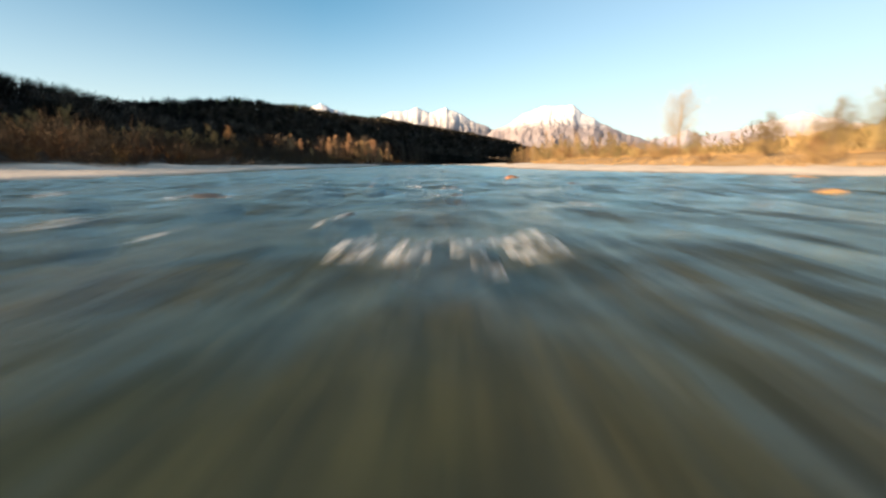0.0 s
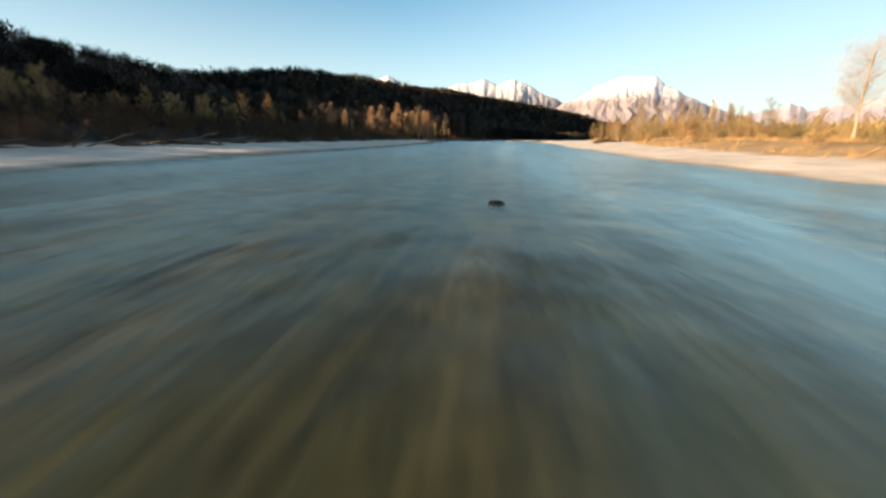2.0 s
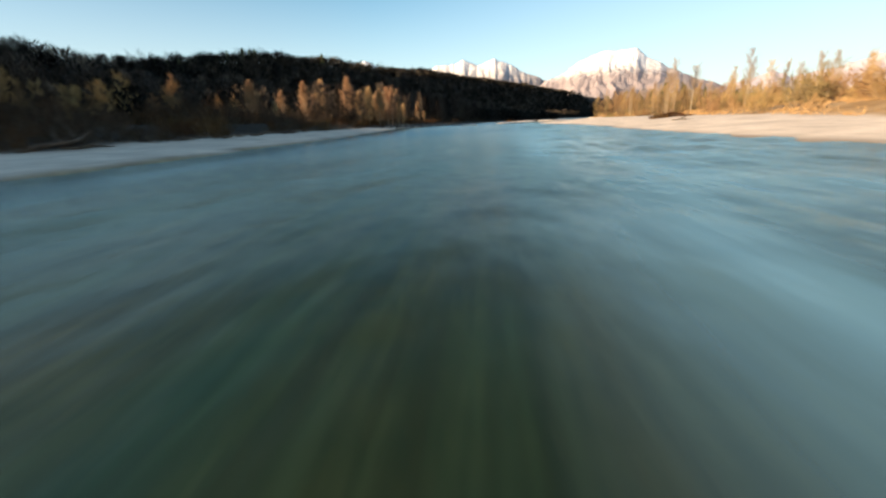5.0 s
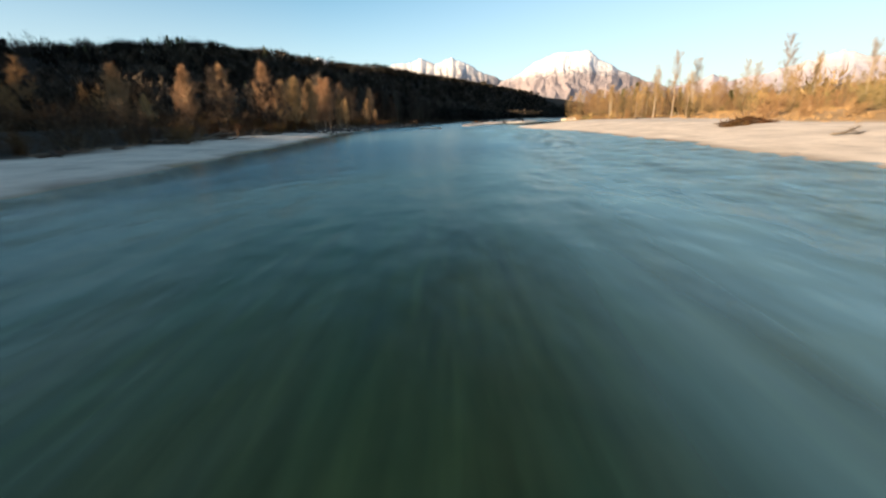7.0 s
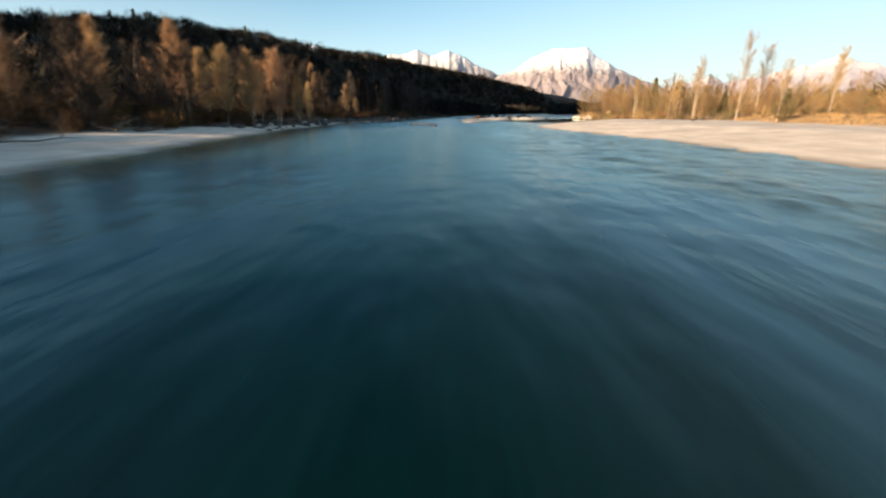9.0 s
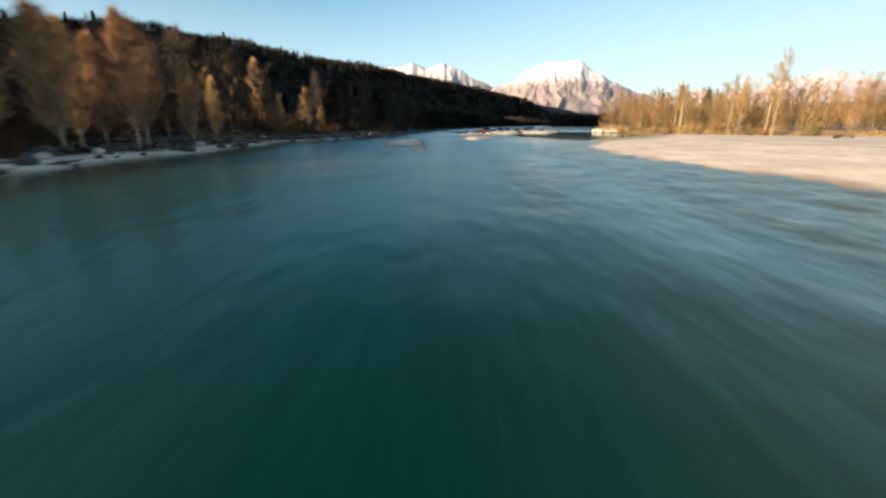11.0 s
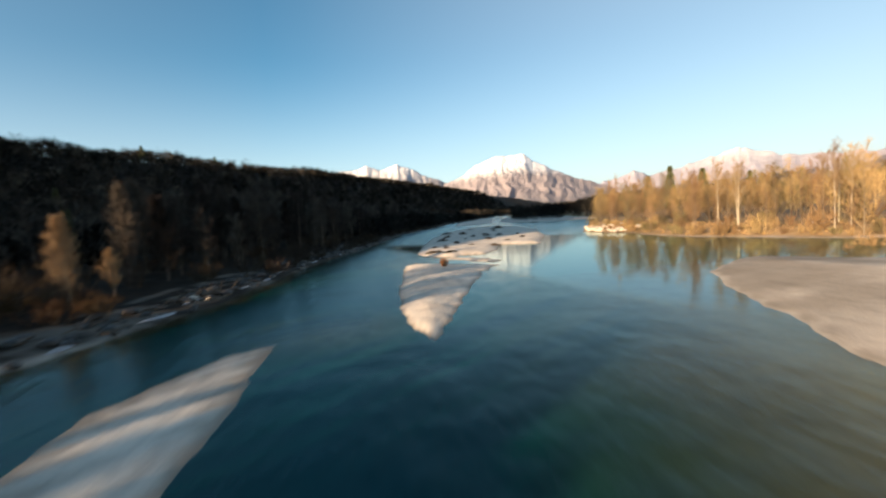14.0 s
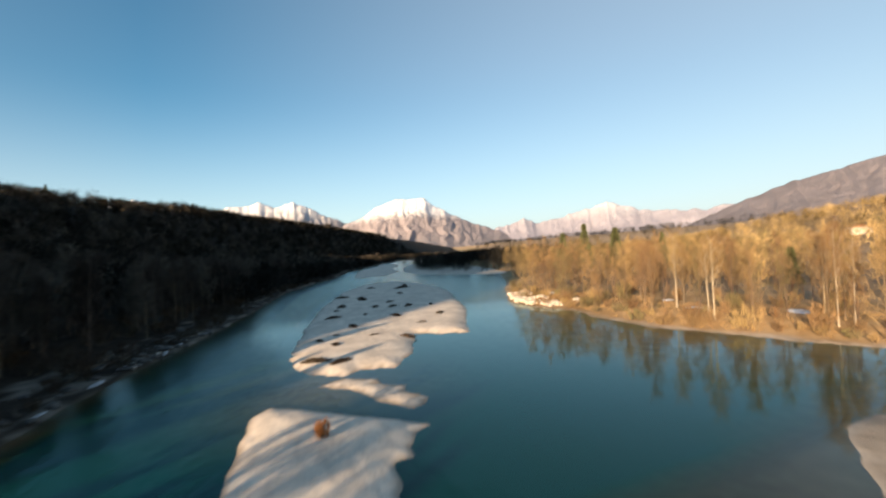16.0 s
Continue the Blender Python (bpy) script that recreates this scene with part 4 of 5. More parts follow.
# rock and forest tones paled and blued to carry the aerial haze
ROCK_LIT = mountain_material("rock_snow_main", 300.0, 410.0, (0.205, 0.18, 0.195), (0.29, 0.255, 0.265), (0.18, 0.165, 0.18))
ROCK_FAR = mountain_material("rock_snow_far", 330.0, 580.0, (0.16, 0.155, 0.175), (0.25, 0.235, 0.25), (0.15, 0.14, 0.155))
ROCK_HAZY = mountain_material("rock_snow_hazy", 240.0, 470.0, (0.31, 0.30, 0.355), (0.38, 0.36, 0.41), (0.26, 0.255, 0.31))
ROCK_LOW = mountain_material("slope_woods", 420.0, 640.0, (0.16, 0.145, 0.16), (0.22, 0.195, 0.21), (0.15, 0.135, 0.15))
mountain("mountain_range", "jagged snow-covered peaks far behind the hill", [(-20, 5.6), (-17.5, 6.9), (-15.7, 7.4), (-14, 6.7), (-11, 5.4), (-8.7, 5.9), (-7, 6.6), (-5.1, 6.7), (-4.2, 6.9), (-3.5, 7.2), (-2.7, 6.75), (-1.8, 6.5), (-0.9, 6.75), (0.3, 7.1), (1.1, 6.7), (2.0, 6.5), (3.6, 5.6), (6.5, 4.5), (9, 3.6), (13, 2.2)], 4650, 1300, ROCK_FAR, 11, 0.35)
mountain("snowy_mountain", "broad mountain with a snow-white summit plateau and brown flanks", [(2, 0.4), (4.5, 2.9), (6.6, 4.4), (8.4, 4.9), (10.4, 6.4), (12.9, 7.2), (15, 7.15), (16.6, 7.2), (17.6, 6.3), (19.3, 5.4), (22.8, 3.6), (26, 2.6), (29, 1.2), (31, 0.3)], 4250, 1500, ROCK_LIT, 12, 0.12)
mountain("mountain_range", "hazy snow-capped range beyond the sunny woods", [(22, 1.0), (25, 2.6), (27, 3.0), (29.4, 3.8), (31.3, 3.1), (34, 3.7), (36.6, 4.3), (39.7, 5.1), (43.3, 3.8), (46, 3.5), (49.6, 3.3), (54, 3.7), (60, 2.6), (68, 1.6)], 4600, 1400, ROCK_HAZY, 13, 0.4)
mountain("mountain_slope", "long brown mountain shoulder climbing out of the valley", [(47, 1.6), (50.7, 3.2), (56.7, 5.4), (62.3, 6.6), (67, 7.5), (75, 8.6), (86, 9.5), (100, 8.0)], 3300, 1700, ROCK_LOW, 14, 0.15)


# ---- the shaded left side: hill, woods, thicket, poplars ----
def on_hill(rng, n):
    y = rng.uniform(0, 1, n) ** 1.25 * 1500 - 60
    u = rng.uniform(-0.02, 1.3, n)
    foot, crest = line(y, HILL_FOOT), line(y, HILL_CREST)
    return foot + (crest - foot) * u, y


def on_crest(rng, n):
    y = rng.uniform(200, 1300, n)
    return line(y, HILL_CREST) + rng.uniform(-60, 14, n), y


def on_bank(rng, n):
    y = rng.uniform(370, 1000, n)
    shore, foot = line(y, LEFT_SHORE), line(y, HILL_FOOT)
    return shore - 3 - (shore - foot + 6) * rng.random(n), y


woods("bank_woods", "leafless trees crowding the far bank, shade put into their colour", 800, on_bank, WOODS_SHADE_DARK, 26, (7.0, 12.0), 60, 0.022)
woods("hillside_woods", "leafless woods covering the hillside, its shade put into their colour", 7000, on_hill, WOODS_SHADE_DARK, 21, (6.0, 13.0), 60, 0.026)
def on_slope(rng, n):
    y = 215 + 800 * rng.random(n) ** 1.5
    foot, crest = line(y, HILL_FOOT), line(y, HILL_CREST)
    return foot + (crest - foot) * rng.uniform(-0.03, 0.72, n), y


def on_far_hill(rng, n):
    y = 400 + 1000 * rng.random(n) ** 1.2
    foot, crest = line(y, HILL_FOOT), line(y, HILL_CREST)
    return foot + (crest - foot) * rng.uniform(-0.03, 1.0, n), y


woods("oak_woods", "paler copy of the hillside woods, distance haze put into its brown", 3200, on_far_hill, WOODS_HAZED, 28, (8.0, 13.0), 60, 0.022)
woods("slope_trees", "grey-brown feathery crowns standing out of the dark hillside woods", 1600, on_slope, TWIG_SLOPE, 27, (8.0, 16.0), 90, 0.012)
woods("crest_woods", "feathery leafless treetops along the hill crest", 1500, on_crest, WOODS_SHADE_DARK, 22, (7.0, 15.0), 72, 0.011)
for x, y, h in ((-40, 197.2, 11.5), (-37, 208.8, 11), (-67, 188, 14.5), (-47.4, 177, 12.3), (-47.7, 189, 14), (-43.5, 197.5, 15.2), (-38.5, 200, 12.5), (-36, 203, 12), (-37, 206, 11.8), (-33.5, 208, 12.8), (-36, 213, 13.4), (-33, 216, 9.4), (-32.5, 220, 8.4), (-55, 178, 8), (-42.4, 257, 16), (-48.5, 259, 15.2), (-52, 256, 14), (-35, 264.5, 10.8), (-37.5, 267, 7.5), (-33, 268, 7), (-51, 236, 13), (-48, 231, 12.5), (-55, 232, 13), (-72, 215, 14), (-64, 222, 13)):
    plant_top("poplar", x, y, h)
for x, y, h in ((-105, 208, 18.5), (-136, 193, 18), (-100, 184, 17), (-94, 192, 14), (-88, 206, 12), (-118, 186, 15), (-150, 180, 17), (-80, 170, 10), (-128, 206, 15), (-165, 172, 19), (-77, 196, 11), (-142, 160, 14), (-112, 150, 12), (-90, 140, 10)):
    plant_top("broad", x, y, h)
# mostly added so that their shadows stripe the gravel bars and water
for x, y, h in ((-50, 214, 9), (-54, 220, 15), (-47, 219, 13), (-58, 226, 14), (-62, 216, 15), (-50, 226, 13), (-46, 225, 12), (-40, 262, 9), (-39, 251, 10), (-40, 229, 14.5), (-37, 233, 12.5), (-43, 233, 16), (-38, 238, 14), (-42, 241, 15.5), (-36, 243, 12.5), (-45, 222, 14), (-40, 223, 12.5), (-36, 227, 11.5), (-46, 184, 12.5), (-44, 181, 12), (-38.5, 190.5, 10.5), (-41, 191, 11)):
    plant_top("dark", x, y, h)
for x, y in scatter(80, (-34, 285, 30, 480), 1.8, lambda x, y: 1.5 < line(y, LEFT_SHORE) - x < (9 if y > 300 else 5), 37):
    plant("brushwood", x, y, RNG.uniform(1.0, 3.0))
for x, y in scatter(100, (-62, 262, 4, 480), 3.0, lambda x, y: 8.5 < line(y, LEFT_SHORE) - x < 34 and y > 250 - x, 31):
    plant("dark", x, y, RNG.uniform(8, 14))
for x, y in scatter(62, (-170, 105, -84, 192), 5, lambda x, y: True, 32):
    plant_top("broad", x, y, RNG.uniform(9, 16))
for x, y in scatter(230, (-85, 12, 4, 400), 2.5, lambda x, y: (9.5 if y < 200 else 7.0) < line(y, LEFT_SHORE) - x < (40 if y < 262 else 22), 33):
    plant("thicket", x, y, RNG.uniform(2.2, 5.0) * (0.7 if line(y, LEFT_SHORE) - x < 14 else 1.0))
for x, y, h in ((-36, 276, 12), (-33, 279, 11), (-38, 283, 13), (-34, 292, 10), (-31, 301, 12), (-36, 306, 13), (-29, 316, 11), (-30, 330, 12), (-26, 341, 11), (-33, 322, 13), (-24, 362, 12), (-20, 384, 12)):
    plant("shaded_poplar", x, y, h)
for x, y, h in ((-53, 232, 3.0), (-49, 236, 2.6), (-56, 229, 3.0), (-46, 246, 2.4), (-43, 250, 2.2), (-40, 198, 2.2), (-43, 193, 2.4), (-50, 186, 2.4), (-46, 188, 2.0)):
    plant("orange", x, y, h)
for x, y in scatter(50, (-45, 18, -24, 112), 1.8, lambda x, y: 8.0 < line(y, LEFT_SHORE) - x < 14, 36):
    plant("thicket", x, y, RNG.uniform(1.2, 2.6))
for x, y in ((-50, 171), (-44, 190), (-57, 183), (-39, 194), (-34, 196), (-62, 179), (-45, 252), (-40, 256), (-48, 250), (-36, 259)):
    plant("rust", x, y, RNG.uniform(2.2, 3.4))
for x, y in scatter(60, (-75, 85, -30, 262), 1.6, lambda x, y: 8.5 < line(y, LEFT_SHORE) - x < (15 if y < 200 else 20), 34):
    plant("rust", x, y, RNG.uniform(1.0, 2.6))
for x, y, h in ((-251, 398, 12), (-256, 392, 10), (-246, 405, 11), (-262, 380, 9), (-236, 455, 13), (-230, 470, 14), (-224, 480, 13), (-232, 486, 12), (-100, 320, 14), (-76, 340, 12), (-150, 420, 13), (-60, 300, 11), (-190, 560, 13), (-170, 640, 12)):
    plant("conifer", x, y, h)

# ---- the sunny right side ----
plant("lone", 78, 142, 25.5)
for x, y, h in ((30, 40, 4.6), (34, 37.5, 5.6), (36.5, 36, 6.6), (40, 44, 5.0), (46, 60, 5.5), (38, 66, 4.5)):
    plant("round", x, y, h)
for x, y, h in ((54.4, 226, 18.6), (63.8, 234, 17.4), (59.9, 195, 16.5), (75, 194, 15.2), (66, 262, 18.5), (69, 268, 16), (63.8, 297.5, 15), (60, 288, 14), (61.5, 290, 13), (66, 276.5, 15), (68, 275.8, 14), (72, 281, 13), (47, 205, 11), (70, 222, 15), (82, 236, 16), (66, 168, 12), (76, 208, 15), (90, 225, 16)):
    plant_top("slender", x, y, h)
for x, y, h in ((106, 373, 19), (100, 378, 16), (115, 367, 17), (121, 352, 14), (92, 262, 8), (98, 300, 9)):
    plant("conifer", x, y, h)


def sunny(x, y):
    d = x - line(y, RIGHT_SHORE)
    if y < 262:
        w = line(y, [(0, 8), (60, 9), (105, 12), (160, 20), (190, 33), (213, 39), (240, 60), (262, 34)])
        return w + 4 < d < w + 60 and poly_sdf(LAGOON, np.array([x]), np.array([y]))[0] < -5
    return 3.0 < d < 75


for x, y in scatter(150, (50, 262, 130, 345), 2.6, sunny, 41):
    plant("gold", x, y, RNG.uniform(7, 12.5))
for x, y in scatter(90, (24, 110, 120, 262), 4.5, sunny, 42):
    plant("gold", x, y, RNG.uniform(4, 7.5))
for x, y in scatter(60, (55, 345, 150, 440), 4.0, sunny, 43):
    plant("gold", x, y, RNG.uniform(8, 13))


def sunny_edge(x, y):
    d = x - line(y, RIGHT_SHORE)
    if y < 250:
        w = line(y, [(0, 7), (60, 8), (105, 11), (160, 20), (190, 33), (213, 39), (240, 45)])
        return w < d < w + 40 and poly_sdf(LAGOON, np.array([x]), np.array([y]))[0] < -3
    return 2.0 < d < 30 and y > 262


for x, y in scatter(70, (50, 262, 75, 345), 1.5, lambda x, y: 1.5 < x - line(y, RIGHT_SHORE) < 9, 45):
    plant("willow", x, y, RNG.uniform(1.0, 2.6))
for x, y in scatter(190, (18, 20, 105, 350), 2.3, sunny_edge, 44):
    plant("willow", x, y, RNG.uniform(1.6, 4.6) * (0.5 if y < 110 else 1.0))


def behind_right(rng, n):
    x = rng.uniform(70, 520, n)
    y = rng.uniform(60, 800, n)
    d = x - line(y, RIGHT_SHORE)
    ok = (d > line(y, [(0, 60), (200, 85), (262, 60), (345, 40), (440, 30)])) & (fbm(x * 0.012 + 60, y * 0.012, 2) < 0.62)
    return x[ok], y[ok]


def grove(rng, n):
    x, y = rng.uniform(72, 200, n), rng.uniform(445, 700, n)
    ok = poly_sdf([(92, 448), (80, 478), (86, 540), (120, 660), (200, 690), (200, 470), (140, 440)], x, y) > 0
    return x[ok], y[ok]


def valley_end(rng, n):
    y = rng.uniform(700, 2300, n)
    return line(y, RIGHT_SHORE) + rng.uniform(-60, 700, n), y


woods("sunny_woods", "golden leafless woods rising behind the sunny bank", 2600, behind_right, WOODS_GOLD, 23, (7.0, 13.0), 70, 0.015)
woods("river_grove", "leafless grove on the far gravel bar, shade put into its colour", 420, grove, WOODS_SHADE_DARK, 24, (9.0, 15.0), 90, 0.012)
woods("valley_woods", "distant brown woods closing the valley", 1300, valley_end, WOODS_SHADE_DARK, 25, (10.0, 16.0), 60, 0.018)


# ---- dry grass along the sunny bank ----
def grass_tufts(name, label, n, seed, tall):
    rng = np.random.default_rng(seed)
    x, y = rng.uniform(16, 100, n * 4), rng.uniform(10, 350, n * 4)
    z, dl, dr, wide = ground_height(x, y)
    ok = np.flatnonzero((dr > wide + 0.6) & (dr < wide + 16) & (fbm(x * 0.3, y * 0.3) > 0.42))[:n]
    b = Build()
    for dx in range(7):
        base = np.stack([x[ok], y[ok], z[ok] - 0.02], 1) + rng.normal(size=(len(ok), 3)) * (0.14, 0.14, 0)
        way = rng.normal(size=(len(ok), 3)) * (0.45, 0.45, 0.1) + (0, 0, 1)
        b.slivers(base, way, rng.uniform(*tall, len(ok)), rng.uniform(0.03, 0.07, len(ok)), rng)
    tagged(new(name, b.mesh(name, GRASS)), label, "grass", kind="stuff")


grass_tufts("dry_grass", "straw-coloured dry grass along the sunny bank", 9000, 51, (0.25, 0.7))

# ---- stones ----
PALE = [stone_mesh(k, BOULDER_PALE) for k in range(4)]
DARK = [stone_mesh(k + 10, BOULDER_DARK) for k in range(4)]
BLACK = [stone_mesh(16, BOULDER_BLACK)]
RUST = [stone_mesh(k + 20, BOULDER_RUST, 0.55) for k in range(3)]


def stone(name, label, group, meshes, x, y, z, size, turn):
    ob = new(name, meshes[int(RNG.integers(len(meshes)))])
    ob.matrix_basis = pose(x, y, z, 0, 0, turn) @ Matrix.Diagonal((size * RNG.uniform(0.8, 1.3), size * RNG.uniform(0.8, 1.2), size * RNG.uniform(0.7, 1.0), 1))
    return tagged(ob, label, "boulder", group)


for k in range(170):
    u = RNG.random()
    y = 319 + 24 * u + RNG.normal() * 1.2
    x = line(y, RIGHT_SHORE) + 0.4 + abs(RNG.normal()) * 2.8
    size = RNG.uniform(0.5, 1.5)
    stone("pale_boulder", "pale limestone boulder in the pile shoring up the bank", "boulder pile on the bank", PALE, x, y, ground_z(x, y) + 0.2 * size + 0.5 * RNG.random(), size, RNG.uniform(0, 360))
for k in range(330):
    y = 190 + 200 * RNG.random() ** 1.2
    x = line(y, LEFT_SHORE) - RNG.uniform(0.2, 7.5)
    size = RNG.uniform(0.35, 1.3)
    stone("bank_boulder", "dark wet boulder on the shaded bank", "boulders on the shaded bank", DARK if RNG.random() < 0.96 else PALE, x, y, ground_z(x, y) + 0.12 * size, size, RNG.uniform(0, 360))


def river_stone(x, y, size, rusty):
    stone("river_stone", "rusty stone breaking the rapids" if rusty else "dark stone awash in the rapids", "stones in the rapids", RUST if rusty else DARK, x, y, (-0.06 if rusty else -0.26) * size, size, RNG.uniform(0, 360))
for x, y, size, rusty in ((0.1, 4.2, 1.1, False), (0.35, 10.4, 0.5, False), (-1.4, 6.2, 0.9, False), (0.3, 13.9, 0.8, False), (-0.9, 13.8, 0.8, False), (-5.6, 10.2, 1.2, False), (-8.2, 9.4, 1.0, False), (-4.6, 5.2, 0.9, False), (19.1, 22.4, 1.1, True), (6.5, 8.4, 0.5, True), (10.4, 11.2, 0.6, True), (-3.7, 13.2, 1.0, False), (-2.6, 15.6, 0.9, False), (3.5, 21.8, 1.0, True), (4.9, 16.2, 0.8, False), (-0.2, 21.9, 0.4, True), (0.4, 22.2, 0.7, False), (-1.8, 24.1, 0.9, False), (-3.1, 20.2, 0.9, False), (-3.8, 25.2, 0.7, False), (-2.9, 18.8, 0.8, False)):
    river_stone(x, y, size, rusty)

stone("river_stone", "single black stone standing out of the smooth current", "stones in the rapids", BLACK, -0.1, 41.4, -0.05, 0.55, 20)


def foam_patch(x, y, wide, long, seed):
    """Broken white water trailing downstream from a stone."""
    nx, ny = int(wide / 0.07), int(long / 0.09)
    gx, gy = np.meshgrid(np.linspace(-wide / 2, wide / 2, nx), np.linspace(-long, 0.25, ny))
    u = -gy / long
    body = 1.0 - (2 * gx / (wide * (0.55 + 0.6 * u))) ** 2 - u * 0.9 + 2.8 * (fbm(gx * 6 + seed * 5.1, gy * 1.6 + seed, 4) - 0.60)
    px, py = gx.ravel() + x, gy.ravel() + y
    z = water_height(px, py) + 0.015 + 0.06 * np.clip(body.ravel(), 0, 1) * fbm(px * 5, py * 5)
    faces = grid_faces(nx, ny)
    faces = faces[(body.ravel()[faces] > 0.05).all(1)]
    if len(faces) < 4:
        return
    used, flat = np.unique(faces, return_inverse=True)
    me = mesh_from("foam", np.stack([px, py, z], 1)[used], flat.reshape(-1, 4), FOAM)
    tagged(new("foam_patch", me), "broken white foam trailing behind a stone in the rapids", "foam", "foam in the rapids", "stuff")


for k, (x, y, w, l) in enumerate(((0.1, 4.0, 2.0, 1.3), (0.1, 10.05, 1.3, 1.0), (-0.3, 10.0, 0.7, 1.0), (-0.1, 9.9, 0.6, 1.2), (0.45, 10.0, 0.7, 1.1), (0.3, 9.8, 0.5, 0.9), (-6.4, 10.0, 2.0, 0.9), (2.4, 7.5, 0.8, 1.0), (-2.9, 4.6, 0.6, 1.0), (-0.5, 3.8, 1.0, 0.8), (0.7, 3.8, 0.9, 0.9), (-1.4, 5.9, 0.9, 0.8), (-5.6, 9.9, 2.6, 1.2), (-8.2, 9.2, 1.6, 0.9), (-4.6, 5.0, 1.5, 0.7), (0.3, 13.6, 1.4, 1.2), (-0.9, 13.5, 1.2, 1.0), (-3.8, 12.9, 1.6, 0.9), (-2.6, 15.3, 1.2, 0.8), (-4.1, 15.1, 0.9, 0.7), (-3.1, 19.9, 1.1, 0.8), (-2.8, 18.5, 1.2, 0.7), (-3.8, 25.0, 0.9, 0.6), (-1.8, 23.8, 1.3, 0.7), (4.9, 15.9, 1.0, 0.7), (4.2, 22.6, 0.8, 0.5), (7.0, 9.1, 0.8, 0.6), (0.3, 21.9, 0.9, 0.6))):
    foam_patch(x, y, w, l, k)

# ---- brush and driftwood on bars and beaches ----
def heap_meshes(seed, twig):
    """Flat tangle of sticks, higher in the middle and longer one way."""
    rng = np.random.default_rng(seed)
    crown, made = Build(), []
    for k in range(6):
        wood = Build()
        at, turn = rng.normal(size=2) * (0.7, 0.3), rng.normal() * 0.5
        way = np.array([math.cos(turn), math.sin(turn), 0.12 * rng.normal()]) * rng.uniform(0.5, 1.2)
        wood.tube([np.array([*at, 0.12]) - way / 2, np.array([*at, 0.16]) + way / 2], [0.05, 0.02], 4)
        made.append(wood.mesh("stick", DRIFTWOOD))
    n = 700
    p = np.clip(rng.normal(size=(n, 2)), -1.7, 1.7) * (0.75, 0.32)
    top = 0.42 * np.exp(-((p[:, 0] / 0.9) ** 2) - (p[:, 1] / 0.45) ** 2)
    base = np.column_stack([p, top * rng.random(n)])
    way = rng.normal(size=(n, 3)) * (1.0, 0.6, 0.35)
    crown.slivers(base, way, rng.uniform(0.25, 0.6, n), rng.uniform(0.04, 0.09, n), rng)
    return made + [crown.mesh("tangle", twig)]


def brush(x, y, wide):
    """Low heap of flood-borne twigs stranded on the gravel."""
    ob = plant("heap", x, y, 0.6 * wide / 2.4)
    ob.location.z = float(bar_height(BAR_B, np.array([x]), np.array([y]), 0.5, 0.0)[0][0])
    return ob


KINDS["heap"] = ("brush_heap", "low dark heap of stranded twigs on the gravel island", "brush", "brush heaps on the island", 4, 0.6, lambda v: heap_meshes(1100 + v, TWIG_BROWN_SHADE))
for x, y, w in ((4.9, 298.2, 2.4), (5.8, 297.2, 2.0), (8.0, 295.6, 2.0), (19.0, 306.4, 2.2), (12.6, 319.5, 2.4), (10.4, 332.5, 2.4), (8.4, 305.8, 1.6), (6.4, 309.7, 1.8), (14.0, 350.5, 3.0), (20.9, 363.4, 4.0), (40.0, 392.0, 5.0), (30.8, 324.8, 2.0), (22.2, 327.3, 2.4), (21.2, 343.9, 2.6), (25.0, 342.0, 2.4), (28.5, 341.0, 2.4), (16.5, 374.0, 3.0), (9.2, 313.0, 1.2), (14.5, 309.5, 1.4), (17.0, 333.0, 1.6), (26.5, 352.0, 2.0), (34.0, 372.0, 2.2), (30.0, 401.0, 3.0), (12.0, 343.0, 1.6), (24.5, 316.5, 1.3), (33.5, 339.0, 1.8), (44.0, 405.0, 3.0)):
    brush(x, y, w)
KINDS["beach_heap"] = ("brush_heap", "low brown heap of stranded twigs on the sunny beach", "brush", "", 2, 0.6, lambda v: heap_meshes(1150 + v, TWIG_RUST))
for x, y, h in ((27.5, 155.5, 1.1), (25.2, 153.8, 0.8)):
    plant("beach_heap", x, y, h, 20)
bush = plant("bright_rust", 4.8, 275.2, 1.25)
bush.location.z = float(bar_height(BAR_A, np.array([4.8]), np.array([275.2]), 0.38, 0.0)[0][0])
tagged(bush, "rust-coloured bush alone on the pale gravel bar", "shrub")
for k, (x, y, size, n, turn) in enumerate(((-31, 76, 5, 5, 70), (-28, 68, 3, 3, 60), (-33, 94, 4, 4, 80), (-34, 150, 5, 5, 60), (-38, 176, 5, 5, 75), (-37, 215, 7, 6, 40), (-38, 224, 7, 6, 50), (-36, 232, 6, 6, 30), (-34, 240, 6, 5, 60), (27, 156, 2.4, 5, 10), (21.5, 136, 2.0, 4, 15), (44, 222, 4, 4, 30), (-24, 268, 5, 4, 80), (-21, 290, 5, 4, 85), (-20, 312, 5, 4, 70))):
    driftwood(x, y, size, n, 60 + k, turn, "tangled weathered driftwood logs stranded on the gravel")
for k, (x, y) in enumerate(scatter(24, (-50, 186, -18, 320), 3.2, lambda x, y: 0.8 < line(y, LEFT_SHORE) - x < 7.5, 38)):
    driftwood(x, y, RNG.uniform(1.2, 3.0), 4, 140 + k, 60 + 40 * RNG.random(), "dark flood-borne logs lying along the shaded shore")
for k, (x, y) in enumerate(scatter(26, (-55, 50, -25, 245), 4.0, lambda x, y: 7.5 < line(y, LEFT_SHORE) - x < 10.5, 35)):
    driftwood(x, y, RNG.uniform(2.0, 5.0), 4, 90 + k, 60 + 30 * RNG.random(), "dark flood-borne logs and sticks above the shaded beach")
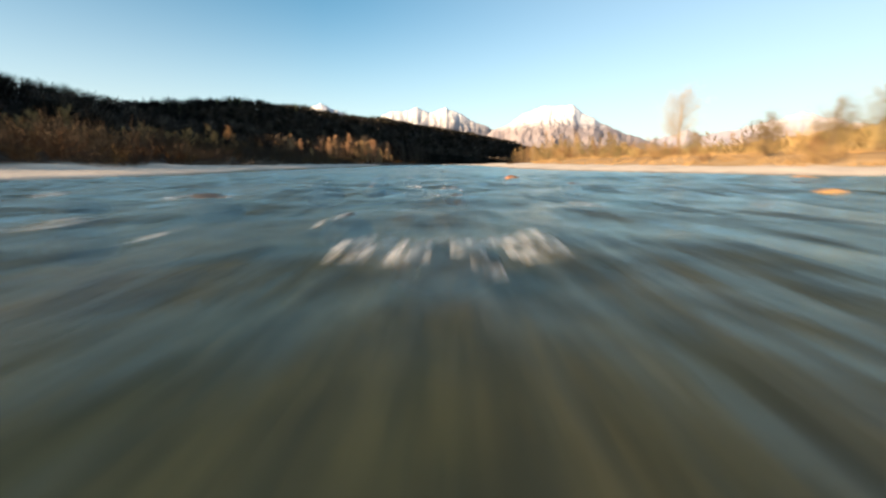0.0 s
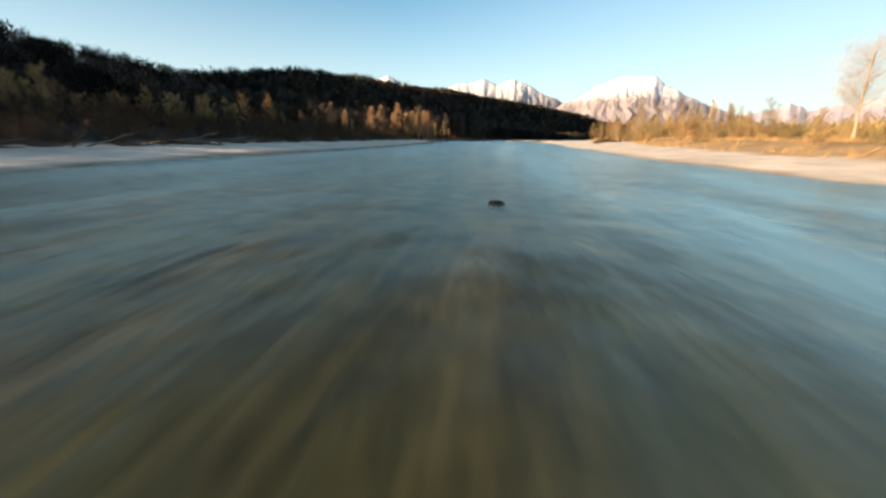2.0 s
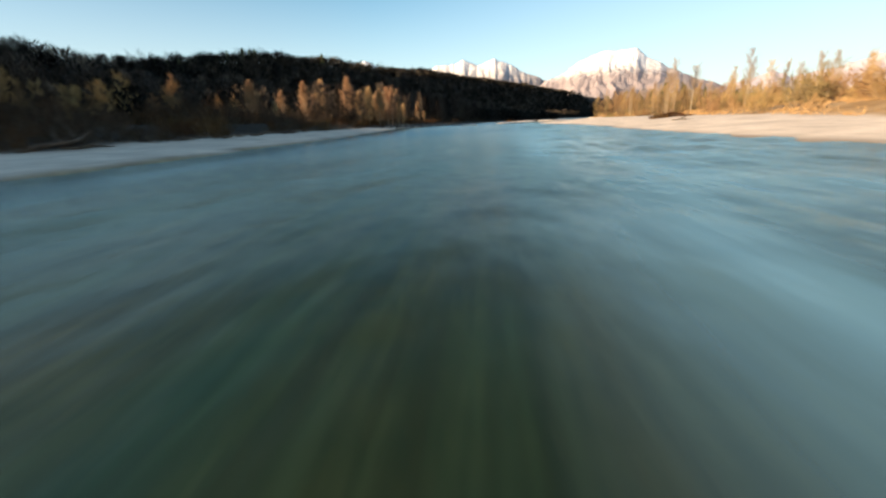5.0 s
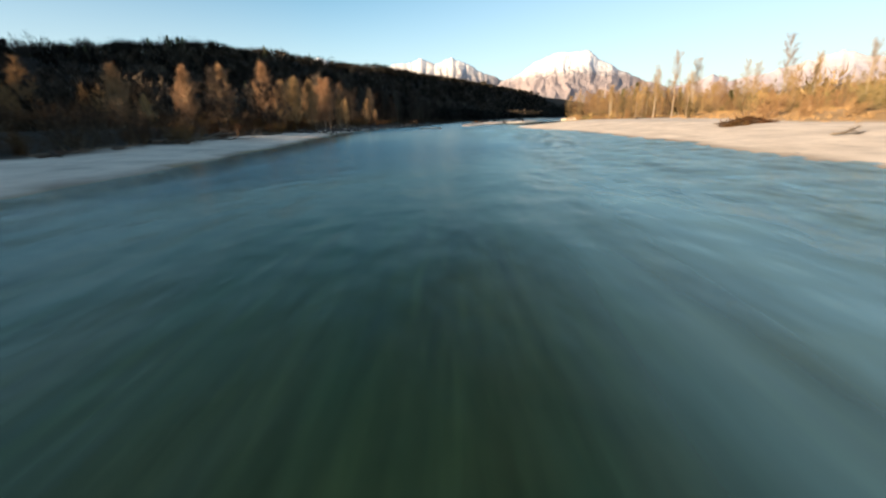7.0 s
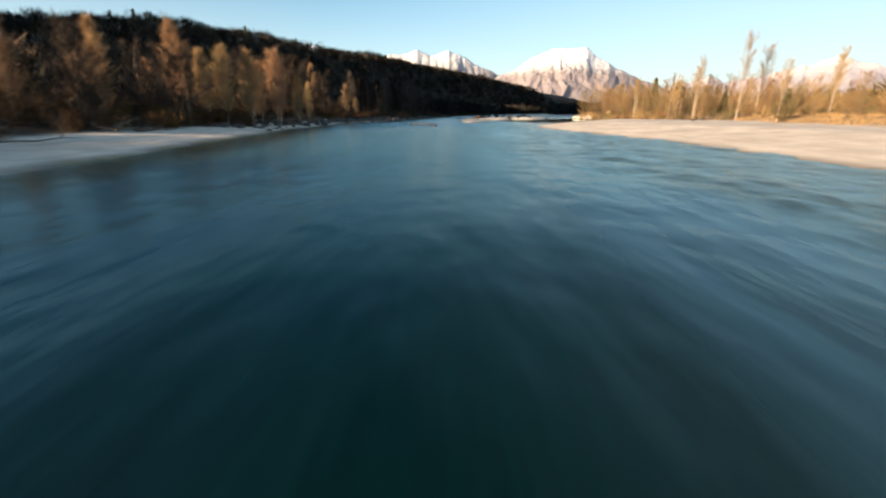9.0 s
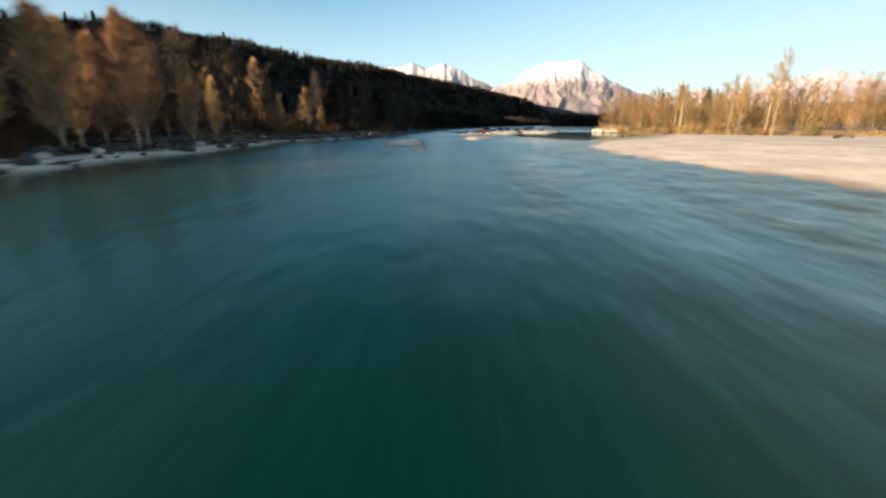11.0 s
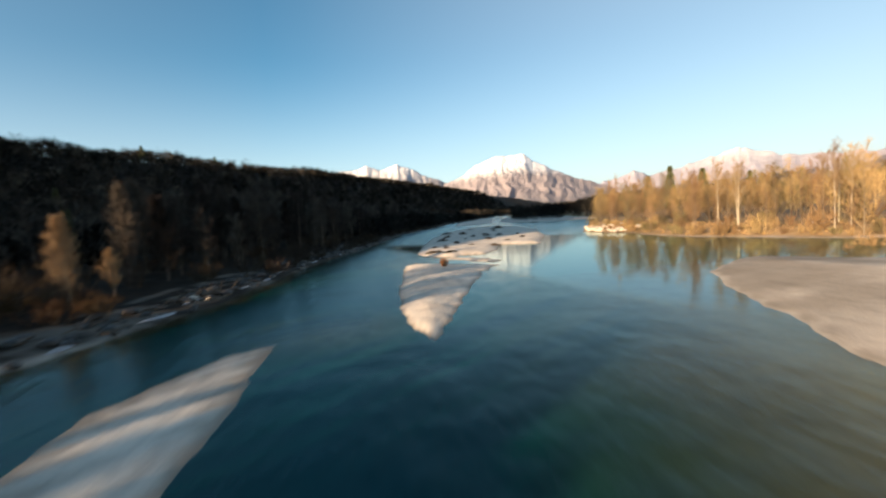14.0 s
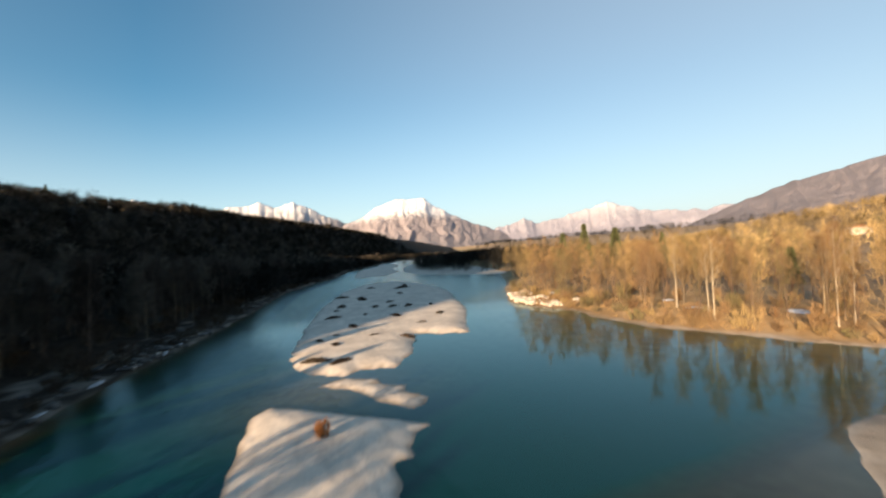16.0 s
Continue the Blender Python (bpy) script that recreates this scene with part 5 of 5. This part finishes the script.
for k in range(16):
    y = 226 + 7.5 * k + RNG.uniform(-1.5, 1.5)
    x = line(y, LEFT_SHORE) - RNG.uniform(0.8, 3.2)
    ob = new("snow_patch", stone_mesh(60 + k % 6, SNOW_GREY, 0.10))
    along = RNG.uniform(1.0, 2.6)
    ob.matrix_basis = pose(x, y, ground_z(x, y) + 0.03, 0, 0, 85 + RNG.uniform(-18, 18)) @ Matrix.Diagonal((along * 1.6, RNG.uniform(0.5, 1.1), 1.3, 1))
    tagged(ob, "thin strip of old snow along the shaded shore", "snow patch", "snow along the shaded shore")
for k, (x, y, size) in enumerate(((66, 296, 2.6), (72, 284, 3.2), (70, 305, 2.0), (78, 272, 3.0))):
    ob = new("snow_patch", stone_mesh(40 + k, SNOW, 0.12))
    ob.matrix_basis = pose(x, y, ground_z(x, y) + 0.02, 0, 0, 40 * k) @ Matrix.Diagonal((size * 1.5, size, 1.2, 1))
    tagged(ob, "small patch of old snow on the grassy bank", "snow patch", "snow patches")


# ---- houses on the far slope ----
def box_mesh(name, size, material):
    bm = bmesh.new()
    bmesh.ops.create_cube(bm, size=1.0)
    bmesh.ops.scale(bm, vec=size, verts=bm.verts)
    bmesh.ops.bevel(bm, geom=bm.edges[:], offset=0.03, segments=1, affect="EDGES")
    me = bpy.data.meshes.new(name)
    bm.to_mesh(me)
    bm.free()
    me.materials.append(material)
    return me


def house(x, y, wide, deep, high, turn):
    ob = thing("house", "white plastered house with a low tiled roof", "house", "houses on the slope")
    wall = part("wall", box_mesh("wall", (wide, deep, high), PLASTER), ob)
    wall.location.z = high / 2
    bm = bmesh.new()
    v = [bm.verts.new(c) for c in ((-wide / 2 - 0.5, -deep / 2 - 0.5, high), (wide / 2 + 0.5, -deep / 2 - 0.5, high), (wide / 2 + 0.5, deep / 2 + 0.5, high), (-wide / 2 - 0.5, deep / 2 + 0.5, high), (-wide / 2 - 0.5, 0, high + deep * 0.18), (wide / 2 + 0.5, 0, high + deep * 0.18))]
    for f in ((0, 1, 5, 4), (2, 3, 4, 5), (0, 4, 3), (1, 2, 5), (3, 2, 1, 0)):
        bm.faces.new([v[i] for i in f])
    me = bpy.data.meshes.new("roof")
    bm.to_mesh(me)
    bm.free()
    me.materials.append(ROOF_TILE)
    part("roof", me, ob)
    pane = box_mesh("window", (0.12, 1.0, 1.3), PANE)
    for side in (-1, 1):
        for row in range(int(high // 2.8)):
            for col in range(max(1, int(deep // 3))):
                w = part("window", pane, ob)
                w.location = (side * wide / 2, (col + 0.5) * deep / max(1, int(deep // 3)) - deep / 2, 1.6 + 2.8 * row)
    ob.matrix_basis = pose(x, y, ground_z(x, y) - 0.3, 0, 0, turn)


for x, y, w, d, h, turn in ((275, 372, 15, 8, 3.6, 35), (305, 362, 20, 8, 3.6, 30), (400, 900, 14, 10, 6, 20), (430, 880, 12, 9, 6, 50), (370, 930, 18, 10, 6, 15)):
    house(x, y, w, d, h, turn)
